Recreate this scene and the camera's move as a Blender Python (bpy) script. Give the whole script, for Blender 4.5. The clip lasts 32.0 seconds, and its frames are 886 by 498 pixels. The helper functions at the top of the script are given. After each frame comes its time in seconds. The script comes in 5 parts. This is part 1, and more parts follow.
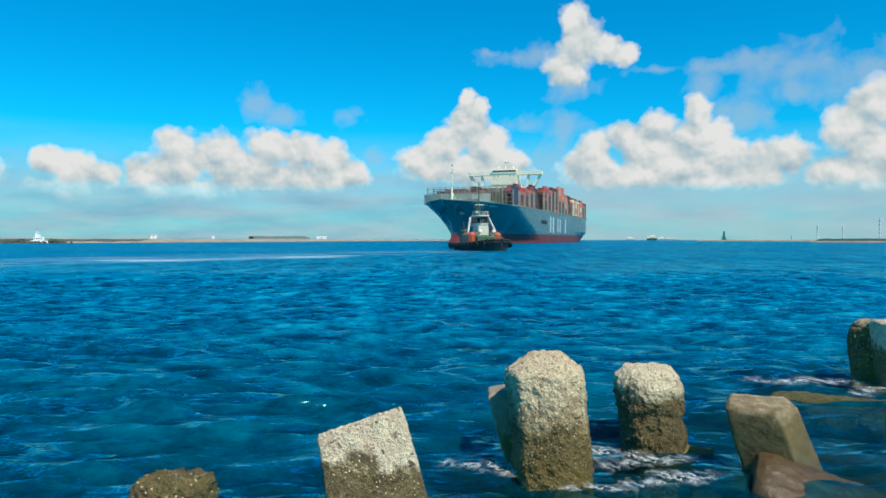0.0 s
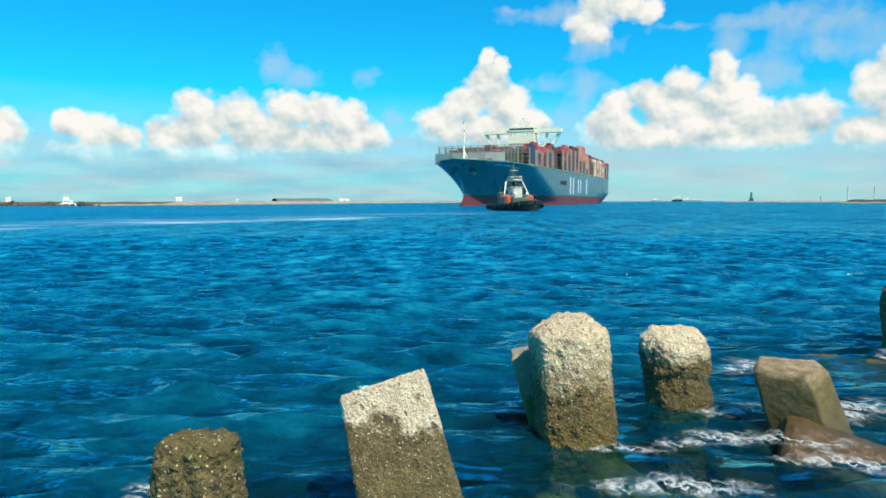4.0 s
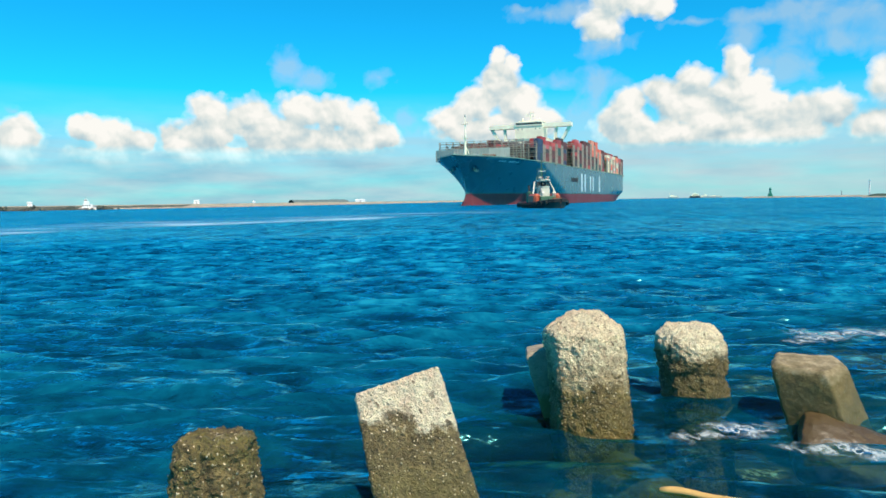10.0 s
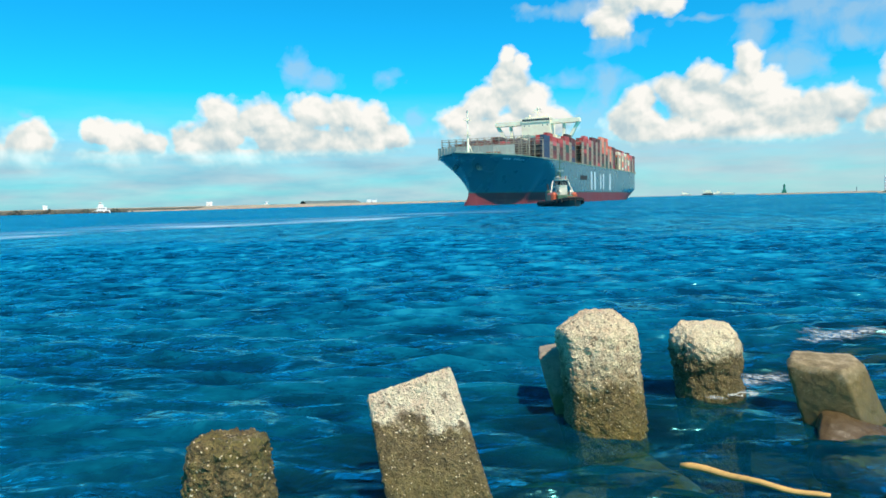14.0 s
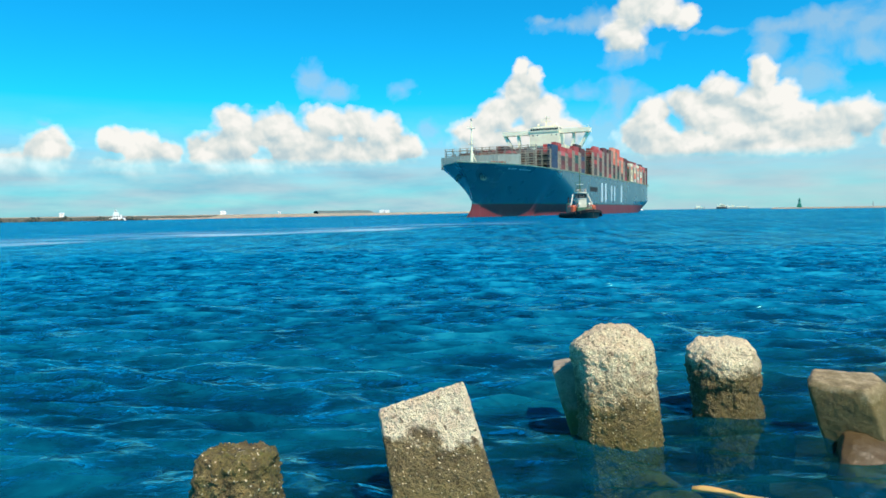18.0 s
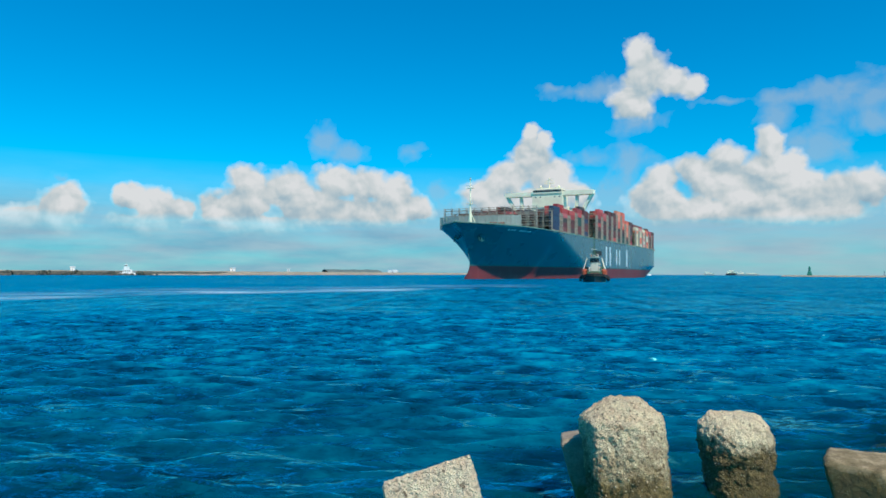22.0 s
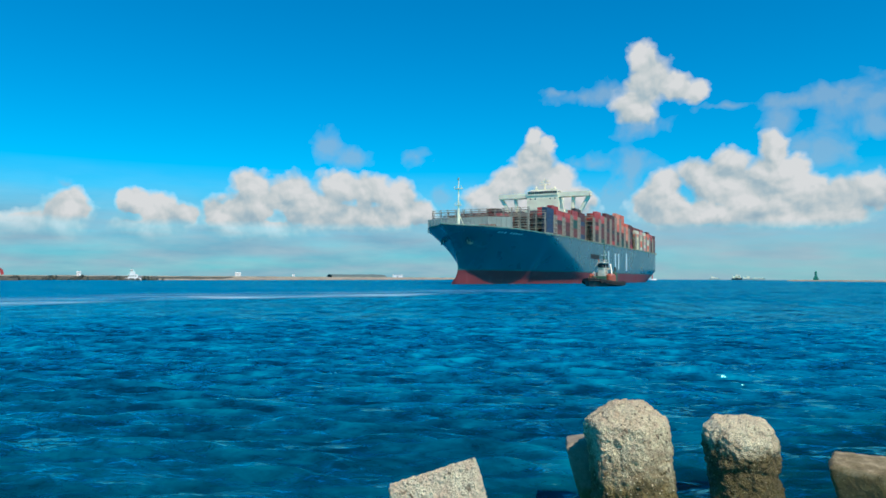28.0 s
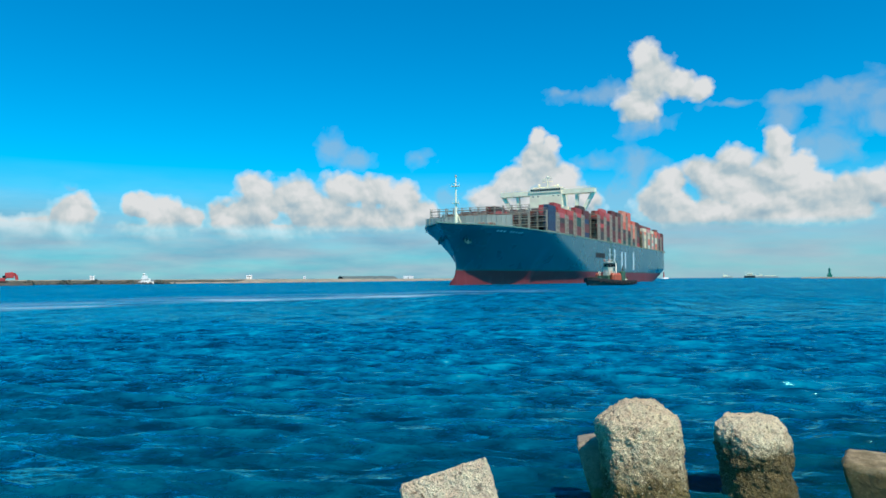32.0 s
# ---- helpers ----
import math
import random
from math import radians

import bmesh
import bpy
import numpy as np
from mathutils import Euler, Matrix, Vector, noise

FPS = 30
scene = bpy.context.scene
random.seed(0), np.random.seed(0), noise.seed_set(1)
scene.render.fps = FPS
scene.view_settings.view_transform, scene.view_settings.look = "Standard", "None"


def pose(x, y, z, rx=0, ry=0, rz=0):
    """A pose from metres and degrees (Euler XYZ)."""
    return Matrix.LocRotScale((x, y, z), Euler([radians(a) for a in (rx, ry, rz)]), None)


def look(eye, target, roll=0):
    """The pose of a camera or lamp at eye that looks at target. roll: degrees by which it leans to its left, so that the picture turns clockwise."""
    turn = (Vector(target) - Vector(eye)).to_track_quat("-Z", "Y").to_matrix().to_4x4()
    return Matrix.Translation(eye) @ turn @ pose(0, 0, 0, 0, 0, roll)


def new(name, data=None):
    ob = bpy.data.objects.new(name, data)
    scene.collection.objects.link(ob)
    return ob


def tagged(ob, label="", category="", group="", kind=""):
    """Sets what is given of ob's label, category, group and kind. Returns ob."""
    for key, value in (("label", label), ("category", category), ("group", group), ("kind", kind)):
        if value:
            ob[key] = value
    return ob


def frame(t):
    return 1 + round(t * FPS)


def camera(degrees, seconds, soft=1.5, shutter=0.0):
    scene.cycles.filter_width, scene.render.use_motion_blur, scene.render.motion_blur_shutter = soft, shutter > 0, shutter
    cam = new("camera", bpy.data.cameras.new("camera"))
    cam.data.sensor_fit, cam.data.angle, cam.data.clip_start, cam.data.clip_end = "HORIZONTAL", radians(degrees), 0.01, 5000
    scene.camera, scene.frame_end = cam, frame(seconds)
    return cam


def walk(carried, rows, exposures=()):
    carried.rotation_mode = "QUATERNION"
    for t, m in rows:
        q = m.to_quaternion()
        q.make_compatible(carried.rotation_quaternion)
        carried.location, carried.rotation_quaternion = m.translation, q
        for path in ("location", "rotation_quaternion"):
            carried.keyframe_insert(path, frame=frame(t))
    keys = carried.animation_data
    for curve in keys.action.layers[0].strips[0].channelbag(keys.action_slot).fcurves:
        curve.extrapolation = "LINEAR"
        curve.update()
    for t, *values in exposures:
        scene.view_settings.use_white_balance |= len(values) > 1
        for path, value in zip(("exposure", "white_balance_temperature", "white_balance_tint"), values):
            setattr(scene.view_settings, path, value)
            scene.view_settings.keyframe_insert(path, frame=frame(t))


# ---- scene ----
cam = camera(65, 32.0, soft=1.6)

# seconds, x, y, z, heading to the right, tilt up, lean to the left (degrees)
PATH = [
    (0.0, -0.000, -0.000, 2.800, -0.000, -0.791, 0.054),
    (1.0, 0.012, 0.053, 2.798, -0.441, -1.061, 0.065),
    (1.5, 0.002, 0.083, 2.800, -0.665, -1.702, 0.060),
    (2.0, 0.005, 0.094, 2.800, -0.989, -2.451, 0.100),
    (2.5, -0.002, 0.117, 2.799, -1.307, -3.272, 0.083),
    (3.0, -0.002, 0.138, 2.784, -1.569, -3.736, -0.019),
    (3.5, -0.009, 0.135, 2.782, -1.720, -3.890, -0.049),
    (5.5, 0.017, 0.102, 2.781, -2.181, -3.945, -0.305),
    (6.0, 0.018, 0.084, 2.775, -2.232, -3.921, -0.331),
    (7.0, 0.024, 0.077, 2.779, -2.337, -3.907, -0.367),
    (8.0, 0.022, 0.084, 2.777, -2.621, -3.924, -0.507),
    (9.0, 0.025, 0.089, 2.776, -2.909, -3.939, -0.660),
    (10.0, 0.028, 0.106, 2.773, -3.193, -3.952, -0.815),
    (11.0, 0.024, 0.106, 2.774, -3.373, -3.985, -0.914),
    (12.0, 0.021, 0.129, 2.772, -3.638, -4.042, -1.061),
    (13.0, 0.030, 0.106, 2.778, -3.899, -4.064, -1.391),
    (14.0, 0.031, 0.129, 2.775, -4.162, -3.951, -1.355),
    (14.5, 0.023, 0.135, 2.779, -4.212, -3.893, -1.209),
    (16.5, 0.005, 0.174, 2.778, -4.619, -3.517, -0.837),
    (17.0, 0.004, 0.194, 2.773, -4.786, -3.413, -0.858),
    (18.0, 0.003, 0.226, 2.781, -5.133, -3.035, -0.803),
    (18.5, 0.011, 0.228, 2.788, -5.382, -2.560, -0.840),
    (19.0, 0.014, 0.239, 2.786, -5.613, -1.884, -0.750),
    (19.5, 0.000, 0.262, 2.809, -5.655, -1.077, -0.553),
    (20.0, -0.001, 0.259, 2.842, -5.791, -0.158, -0.334),
    (20.5, -0.011, 0.251, 2.860, -5.794, 0.612, -0.172),
    (21.0, -0.002, 0.255, 2.856, -5.791, 1.333, -0.013),
    (21.5, -0.004, 0.239, 2.860, -5.788, 1.819, 0.144),
    (22.0, -0.005, 0.221, 2.856, -5.789, 1.981, 0.334),
    (23.0, -0.007, 0.214, 2.852, -5.836, 2.191, 0.577),
    (24.0, 0.004, 0.216, 2.851, -5.939, 2.324, 0.612),
    (25.0, -0.013, 0.196, 2.856, -5.979, 2.322, 0.604),
    (25.5, -0.015, 0.193, 2.855, -6.027, 2.334, 0.628),
    (27.5, -0.006, 0.179, 2.845, -6.176, 2.382, 0.398),
    (28.0, -0.006, 0.168, 2.846, -6.189, 2.376, 0.304),
    (29.0, -0.004, 0.148, 2.841, -6.305, 2.336, 0.037),
    (30.0, -0.000, 0.130, 2.847, -6.532, 2.334, -0.082),
    (31.0, 0.003, 0.146, 2.842, -6.747, 2.392, -0.250),
    (32.0, 0.013, 0.140, 2.845, -7.044, 2.445, -0.274),
]


def camera_pose(x, y, z, yaw, tilt, lean):
    return Matrix.Translation((x, y, z)) @ Euler((0, 0, radians(-yaw))).to_matrix().to_4x4() @ \
        Euler((radians(90 + tilt), 0, 0)).to_matrix().to_4x4() @ Euler((0, 0, radians(lean))).to_matrix().to_4x4()


EXPOSURES = [(0, -0.15, 6200, 10), (1, -0.12, 6250, 10), (3, 0.10, 6500, 10), (6, 0.15, 6500, 10), (9, 0.15, 6500, 10), (14, 0.15, 6500, 10), (18, 0.12, 6450, 10), (19, 0.08, 6350, 10),
             (20.5, -0.05, 6100, 10), (22, -0.26, 6000, 10), (25, -0.34, 5980, 10), (28, -0.30, 6000, 10), (32, -0.22, 6050, 10)]
walk(cam, [(r[0], camera_pose(*r[1:])) for r in PATH], EXPOSURES)

# ---- light ----
SUN_AZ, SUN_EL = 144, 54          # degrees, clockwise from +y
world = bpy.data.worlds.new("sky")
scene.world = world
world.use_nodes = True
wt = world.node_tree
wt.nodes.clear()
sky = wt.nodes.new("ShaderNodeTexSky")
sky.sky_type, sky.sun_disc = "NISHITA", False
sky.sun_elevation, sky.sun_rotation = radians(SUN_EL), radians(SUN_AZ)
sky.air_density, sky.dust_density, sky.ozone_density = 1.0, 0.15, 3.0
hs = wt.nodes.new("ShaderNodeHueSaturation")
hs.inputs["Hue"].default_value, hs.inputs["Saturation"].default_value = 0.488, 1.25
cast = wt.nodes.new("ShaderNodeMix")
cast.data_type, cast.blend_type = "RGBA", "MULTIPLY"
cast.inputs[0].default_value, cast.inputs[7].default_value = 1.0, (0.06, 1.00, 1.22, 1)
bg = wt.nodes.new("ShaderNodeBackground")
bg.inputs["Strength"].default_value = 0.135
wo = wt.nodes.new("ShaderNodeOutputWorld")
wt.links.new(sky.outputs[0], hs.inputs["Color"])
wt.links.new(hs.outputs[0], cast.inputs[6])
wt.links.new(cast.outputs[2], bg.inputs[0])
wt.links.new(bg.outputs[0], wo.inputs[0])

sun = new("sun", bpy.data.lights.new("sun", "SUN"))
sun.data.energy, sun.data.angle, sun.data.color = 5.6, radians(0.55), (1.0, 0.86, 0.66)
sa, se = radians(SUN_AZ), radians(SUN_EL)
sun.matrix_world = look((math.sin(sa) * math.cos(se) * 60, math.cos(sa) * math.cos(se) * 60, math.sin(se) * 60), (0, 0, 0))


# ---- materials ----
class Nodes:
    """Short hand for a node tree."""

    def __init__(self, name):
        self.mat = bpy.data.materials.new(name)
        self.mat.use_nodes = True
        self.t = self.mat.node_tree
        self.t.nodes.clear()

    def n(self, kind, **values):
        node = self.t.nodes.new(kind)
        for key, value in values.items():
            if key in node.inputs:
                self.put(node.inputs[key], value)
        return node

    def put(self, socket, value):
        if isinstance(value, bpy.types.NodeSocket):
            self.t.links.new(value, socket)
        else:
            socket.default_value = value

    def math(self, op, a, b=0.0, c=0.0):
        node = self.t.nodes.new("ShaderNodeMath")
        node.operation = op
        for socket, value in zip(node.inputs, (a, b, c)):
            self.put(socket, value)
        return node.outputs[0]

    def vec(self, op, a, b=(0, 0, 0), c=(0, 0, 0)):
        node = self.t.nodes.new("ShaderNodeVectorMath")
        node.operation = op
        for socket, value in zip(node.inputs, (a, b, c)):
            self.put(socket, value)
        return node.outputs["Value" if op in ("LENGTH", "DOT_PRODUCT", "DISTANCE") else "Vector"]

    def ramp(self, fac, *stops):
        node = self.t.nodes.new("ShaderNodeValToRGB")
        el = node.color_ramp.elements
        while len(el) < len(stops):
            el.new(0.5)
        for e, (p, c) in zip(el, stops):
            e.position = p
            e.color = (c, c, c, 1) if isinstance(c, (int, float)) else (*c, 1)
        self.put(node.inputs[0], fac)
        return node.outputs[0]

    def noise(self, vector, scale, detail=4.0, rough=0.55, distort=0.0):
        node = self.t.nodes.new("ShaderNodeTexNoise")
        self.put(node.inputs["Vector"], vector)
        node.inputs["Scale"].default_value, node.inputs["Detail"].default_value = scale, detail
        node.inputs["Roughness"].default_value, node.inputs["Distortion"].default_value = rough, distort
        return node.outputs["Fac"]

    def voronoi(self, vector, scale, feature="F1"):
        node = self.t.nodes.new("ShaderNodeTexVoronoi")
        node.feature = feature
        self.put(node.inputs["Vector"], vector)
        node.inputs["Scale"].default_value = scale
        return node

    def mix(self, fac, a, b, blend="MIX"):
        node = self.t.nodes.new("ShaderNodeMix")
        node.data_type, node.blend_type = "RGBA", blend
        for k, value in ((0, fac), (6, a), (7, b)):
            if k and not isinstance(value, bpy.types.NodeSocket) and len(value) == 3:
                value = (*value, 1)
            self.put(node.inputs[k], value)
        return node.outputs[2]

    def coords(self, which="Object"):
        return self.n("ShaderNodeTexCoord").outputs[which]

    def bump(self, height, strength, distance, normal=None):
        node = self.n("ShaderNodeBump", Strength=strength, Distance=distance, Height=height)
        if normal is not None:
            self.put(node.inputs["Normal"], normal)
        return node.outputs[0]

    def surface(self, color, rough=0.6, metal=0.0, normal=None, **more):
        node = self.n("ShaderNodeBsdfPrincipled")
        self.put(node.inputs["Base Color"], (*color, 1) if isinstance(color, tuple) and len(color) == 3 else color)
        self.put(node.inputs["Roughness"], rough)
        self.put(node.inputs["Metallic"], metal)
        if normal is not None:
            self.put(node.inputs["Normal"], normal)
        for key, value in more.items():
            self.put(node.inputs[key.replace("_", " ")], value)
        return node.outputs[0]

    def out(self, shader):
        node = self.t.nodes.new("ShaderNodeOutputMaterial")
        self.t.links.new(shader, node.inputs["Surface"])
        return self.mat


def paint(name, color, rough=0.45, wear=0.25, scale=0.35, dirt=(0.16, 0.10, 0.06), metal=0.0, shine=0.5, coat=0.0):
    """Weathered paint: faint blotches, rust runs stretched downwards, slight relief."""
    m = Nodes(name)
    co = m.coords()
    blotch = m.noise(co, scale, 5)
    runs = m.noise(m.vec("MULTIPLY", co, (1, 1, 0.12)), scale * 5, 4)
    c = m.mix(m.ramp(blotch, (0.3, 0.0), (0.75, 1.0)), tuple(0.86 * v for v in color), tuple(min(1, 1.1 * v) for v in color))
    c = m.mix(m.math("MULTIPLY", m.ramp(runs, (0.55, 0.0), (0.8, 1.0)), wear), c, dirt)
    r = m.math("MULTIPLY_ADD", blotch, 0.25, rough - 0.12)
    return m.out(m.surface(c, r, metal, m.bump(runs, 0.25, 0.02), Specular_IOR_Level=shine, Coat_Weight=coat, Coat_Roughness=0.2))


def concrete_material(name, dry, line=0.75, pebble=26.0, grain=1.0, speck=0.6, weed=(0.16, 0.15, 0.018), edge=0.05, grit=0.6, deep=1.0):
    """Sea-worn concrete: pale and dry on top, pebbly brown with a weed film and wet below the tide's reach."""
    m = Nodes(name)
    co = m.n("ShaderNodeNewGeometry").outputs["Position"]
    z = m.n("ShaderNodeSeparateXYZ", Vector=co).outputs["Z"]
    large, mid, fine = m.noise(co, 2.2, 4), m.noise(co, 8.5, 6, 0.65), m.noise(co, 30, 4, 0.65)
    warp = m.vec("ADD", co, m.vec("MULTIPLY", m.n("ShaderNodeTexNoise", Vector=co, Scale=18.0).outputs["Color"], (0.04, 0.04, 0.04)))
    peb = m.voronoi(warp, pebble * 1.2)
    stone = m.ramp(peb.outputs["Distance"], (0.16, 1.0), (0.36, 0.0))
    # shade between the pebbles and in pits is put into the colour
    gap_shade = m.ramp(peb.outputs["Distance"], (0.40, 0.0), (0.66, 1.0))
    pick = m.n("ShaderNodeSeparateColor", Color=peb.outputs["Color"]).outputs["Red"]
    cluster = m.ramp(m.noise(co, 4.5, 3, 0.6), (0.47, 0.0), (0.56, 1.0))
    pit_shade = m.math("MULTIPLY", m.math("MULTIPLY", m.ramp(m.noise(co, 19, 2, 0.5), (0.37, 1.0), (0.42, 0.0)), cluster), grain)
    light_pebble = m.math("MULTIPLY", m.math("MULTIPLY", stone, m.ramp(pick, (1 - speck * 0.40, 0.0), (1.02 - speck * 0.40, 1.0))), grain)
    base = m.mix(m.ramp(mid, (0.36, 0.0), (0.60, 1.0)), tuple(0.78 * v for v in dry), tuple(min(0.92, 1.12 * v) for v in dry))
    base = m.mix(m.math("MULTIPLY", m.ramp(m.noise(co, 36, 3, 0.6), (0.44, 1.0), (0.51, 0.0)), grit), base, tuple(0.34 * v for v in dry))
    base = m.mix(m.math("MULTIPLY", gap_shade, 0.3 * grain), base, tuple(0.45 * v for v in dry))
    base = m.mix(m.math("MULTIPLY", pit_shade, 0.9), base, (0.12, 0.085, 0.05))
    brown = m.mix(m.ramp(mid, (0.36, 0.0), (0.62, 1.0)), (0.072, 0.050, 0.012) if grain > 0.5 else (0.075, 0.054, 0.016), (0.26, 0.185, 0.062) if grain > 0.5 else (0.14, 0.098, 0.030))
    if deep < 1:
        brown = m.mix(1.0, brown, (deep, deep, deep), "MULTIPLY")
    brown = m.mix(m.ramp(large, (0.42, 0.0), (0.62, 0.7)), brown, weed)
    brown = m.mix(m.math("MULTIPLY", m.math("MAXIMUM", m.ramp(m.math("ADD", m.math("MULTIPLY", fine, 0.6), m.math("MULTIPLY", m.noise(co, 16, 3, 0.6), 0.4)), (0.43, 1.0), (0.50, 0.0)), m.math("MULTIPLY", gap_shade, 0.5)), 0.75 * grain), brown, (0.040, 0.026, 0.007))
    brown = m.mix(light_pebble, brown, (0.92, 0.76, 0.50))
    level = m.math("ADD", z, m.math("ADD", m.math("MULTIPLY_ADD", large, 0.75, -0.37), m.math("MULTIPLY_ADD", mid, 0.30, -0.15)))
    wet = m.ramp(m.math("MULTIPLY_ADD", level, 1.0, 0.5 - line), (0.5 - edge, 1.0), (0.5 + edge, 0.0))
    soaked = m.ramp(level, (0.08, 1.0), (0.62, 0.0))
    color = m.mix(m.math("MULTIPLY", wet, 0.93), base, brown)
    color = m.mix(m.math("MULTIPLY", soaked, 0.6), color, tuple(0.7 * v for v in weed))
    rough = m.math("MULTIPLY_ADD", soaked, -0.45, 0.88)
    relief = m.math("ADD", m.math("MULTIPLY", mid, 0.7), m.math("ADD", m.math("MULTIPLY", fine, 0.9), m.math("MULTIPLY", stone, 0.32)))
    return m.out(m.surface(color, rough, 0, m.bump(relief, 0.25 + 0.75 * grain, 0.065 if grain > 0.5 else 0.02)))


def water_material():
    """Wind-ruffled sea with the light on its waves and the sky's sheen by distance put into the colour: darker near,
    vivid blue far off, a pale churned wake across it, dark clear water over the rubble at the shore.
    """
    m = Nodes("sea_water")
    co = m.coords()
    place = m.n("ShaderNodeNewGeometry").outputs["Position"]
    at = m.n("ShaderNodeSeparateXYZ", Vector=place)
    px, py = at.outputs["X"], at.outputs["Y"]
    pz = m.n("ShaderNodeSeparateXYZ", Vector=co).outputs["Z"]

    def slopes(stretch, scale, detail, rough, amount):
        node = m.n("ShaderNodeTexNoise", Vector=m.vec("MULTIPLY", co, (stretch, 1.0, 1.0)))
        node.inputs["Scale"].default_value, node.inputs["Detail"].default_value = scale, detail
        node.inputs["Roughness"].default_value, node.inputs["Distortion"].default_value = rough, 0.3
        return m.vec("MULTIPLY", m.vec("SUBTRACT", node.outputs["Color"], (0.5, 0.5, 0.5)), (amount * 0.7, amount, 0))

    # light and dark of the wave faces and crests, put into the colour
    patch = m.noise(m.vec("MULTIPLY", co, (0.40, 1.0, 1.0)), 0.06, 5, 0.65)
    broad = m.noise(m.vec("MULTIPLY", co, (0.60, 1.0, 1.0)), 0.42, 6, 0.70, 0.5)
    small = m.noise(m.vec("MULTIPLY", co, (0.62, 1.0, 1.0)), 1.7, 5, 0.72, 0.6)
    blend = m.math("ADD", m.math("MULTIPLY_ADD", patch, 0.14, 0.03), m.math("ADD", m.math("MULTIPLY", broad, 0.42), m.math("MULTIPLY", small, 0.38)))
    chop_light = m.noise(m.vec("MULTIPLY", co, (0.55, 0.075, 1.0)), 1.0, 4, 0.6, 0.3)
    ripple_light = m.noise(m.vec("MULTIPLY", co, (0.42, 0.42, 1.0)), 2.0, 4, 0.62, 0.3)
    blend = m.math("ADD", blend, m.math("MULTIPLY", m.math("SUBTRACT", ripple_light, 0.5), m.ramp(m.math("MULTIPLY", py, 0.01), (0.08, 0.10), (0.2, 0.50), (0.6, 0.40))))
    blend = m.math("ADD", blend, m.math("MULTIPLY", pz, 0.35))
    blend = m.math("ADD", blend, m.math("MULTIPLY", m.math("SUBTRACT", chop_light, 0.5), m.ramp(m.math("MULTIPLY", py, 0.01), (0.15, 0.0), (0.7, 0.55))))
    # the wake: a slanting band, with calmer bluer water past it
    across = m.math("ADD", m.math("MULTIPLY_ADD", px, 0.85, 51.0), m.math("MULTIPLY_ADD", py, -0.535, 29.4))
    across = m.math("ADD", across, m.math("MULTIPLY_ADD", m.noise(place, 0.03, 3), 34.0, -17.0))
    past = m.ramp(m.math("MULTIPLY_ADD", across, 0.01, 0.5), (0.40, 1.0), (0.53, 0.0))
    band = m.ramp(m.math("MULTIPLY_ADD", across, 0.01, 0.5), (0.20, 0.0), (0.38, 0.6), (0.50, 1.0), (0.56, 0.0))
    streak = m.ramp(m.noise(m.vec("MULTIPLY", place, (0.45, 0.8, 1.0)), 0.075, 7, 0.68), (0.41, 0.0), (0.60, 1.0))
    band = m.math("MULTIPLY", m.math("MULTIPLY", band, streak), m.ramp(m.math("MULTIPLY", py, 0.005), (0.20, 1.0), (0.95, 0.5)))
    band = m.math("MULTIPLY", band, m.ramp(m.math("MULTIPLY_ADD", px, 0.01, 0.5), (0.34, 1.0), (0.60, 0.0)))
    # darker near, brighter far: the sky's sheen by distance, painted into the tone
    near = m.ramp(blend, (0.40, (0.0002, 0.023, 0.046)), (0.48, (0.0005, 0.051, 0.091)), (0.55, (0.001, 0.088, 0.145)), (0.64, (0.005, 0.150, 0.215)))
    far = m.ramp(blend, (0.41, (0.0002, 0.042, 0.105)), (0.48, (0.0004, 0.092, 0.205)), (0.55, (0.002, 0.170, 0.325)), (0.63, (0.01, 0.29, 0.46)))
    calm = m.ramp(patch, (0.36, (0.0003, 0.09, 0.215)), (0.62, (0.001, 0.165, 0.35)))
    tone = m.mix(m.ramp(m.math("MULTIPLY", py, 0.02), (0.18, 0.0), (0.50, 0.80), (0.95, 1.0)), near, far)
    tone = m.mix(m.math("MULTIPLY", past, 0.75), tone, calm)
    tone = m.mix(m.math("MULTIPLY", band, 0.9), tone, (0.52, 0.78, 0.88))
    normal = m.n("ShaderNodeNewGeometry").outputs["Normal"]
    for args in ((0.35, 0.06, 3, 0.5, 0.6), (0.35, 0.28, 3, 0.5, 1.1), (0.34, 1.4, 5, 0.62, 2.5), (0.36, 4.6, 4, 0.62, 2.3), (0.40, 12.0, 3, 0.6, 1.2)):
        normal = m.vec("ADD", normal, slopes(*args))
    lean = m.n("ShaderNodeCombineXYZ", Y=m.ramp(m.math("MULTIPLY", py, 0.005), (0.03, 0.0), (0.5, 1.0)))
    normal = m.vec("NORMALIZE", m.vec("ADD", normal, m.vec("MULTIPLY", lean.outputs[0], (0, -0.24, 0))))
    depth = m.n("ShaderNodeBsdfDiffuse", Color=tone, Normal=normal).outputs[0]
    gloss = m.n("ShaderNodeBsdfGlossy", Color=(0.20, 0.84, 0.94, 1), Roughness=0.17, Normal=normal).outputs[0]
    shore = m.math("SUBTRACT", py, m.math("MULTIPLY_ADD", px, 0.8, 8.4))
    shore = m.math("ADD", shore, m.math("MULTIPLY_ADD", m.noise(place, 0.6, 3), 3.0, -1.5))
    murk = m.n("ShaderNodeMixShader", Fac=m.ramp(m.math("MULTIPLY_ADD", shore, 0.1, 0.5), (0.46, 0.34), (0.70, 0.88)))
    m.t.links.new(m.n("ShaderNodeBsdfTransparent", Color=(0.60, 0.84, 0.60, 1)).outputs[0], murk.inputs[1])
    m.t.links.new(depth, murk.inputs[2])
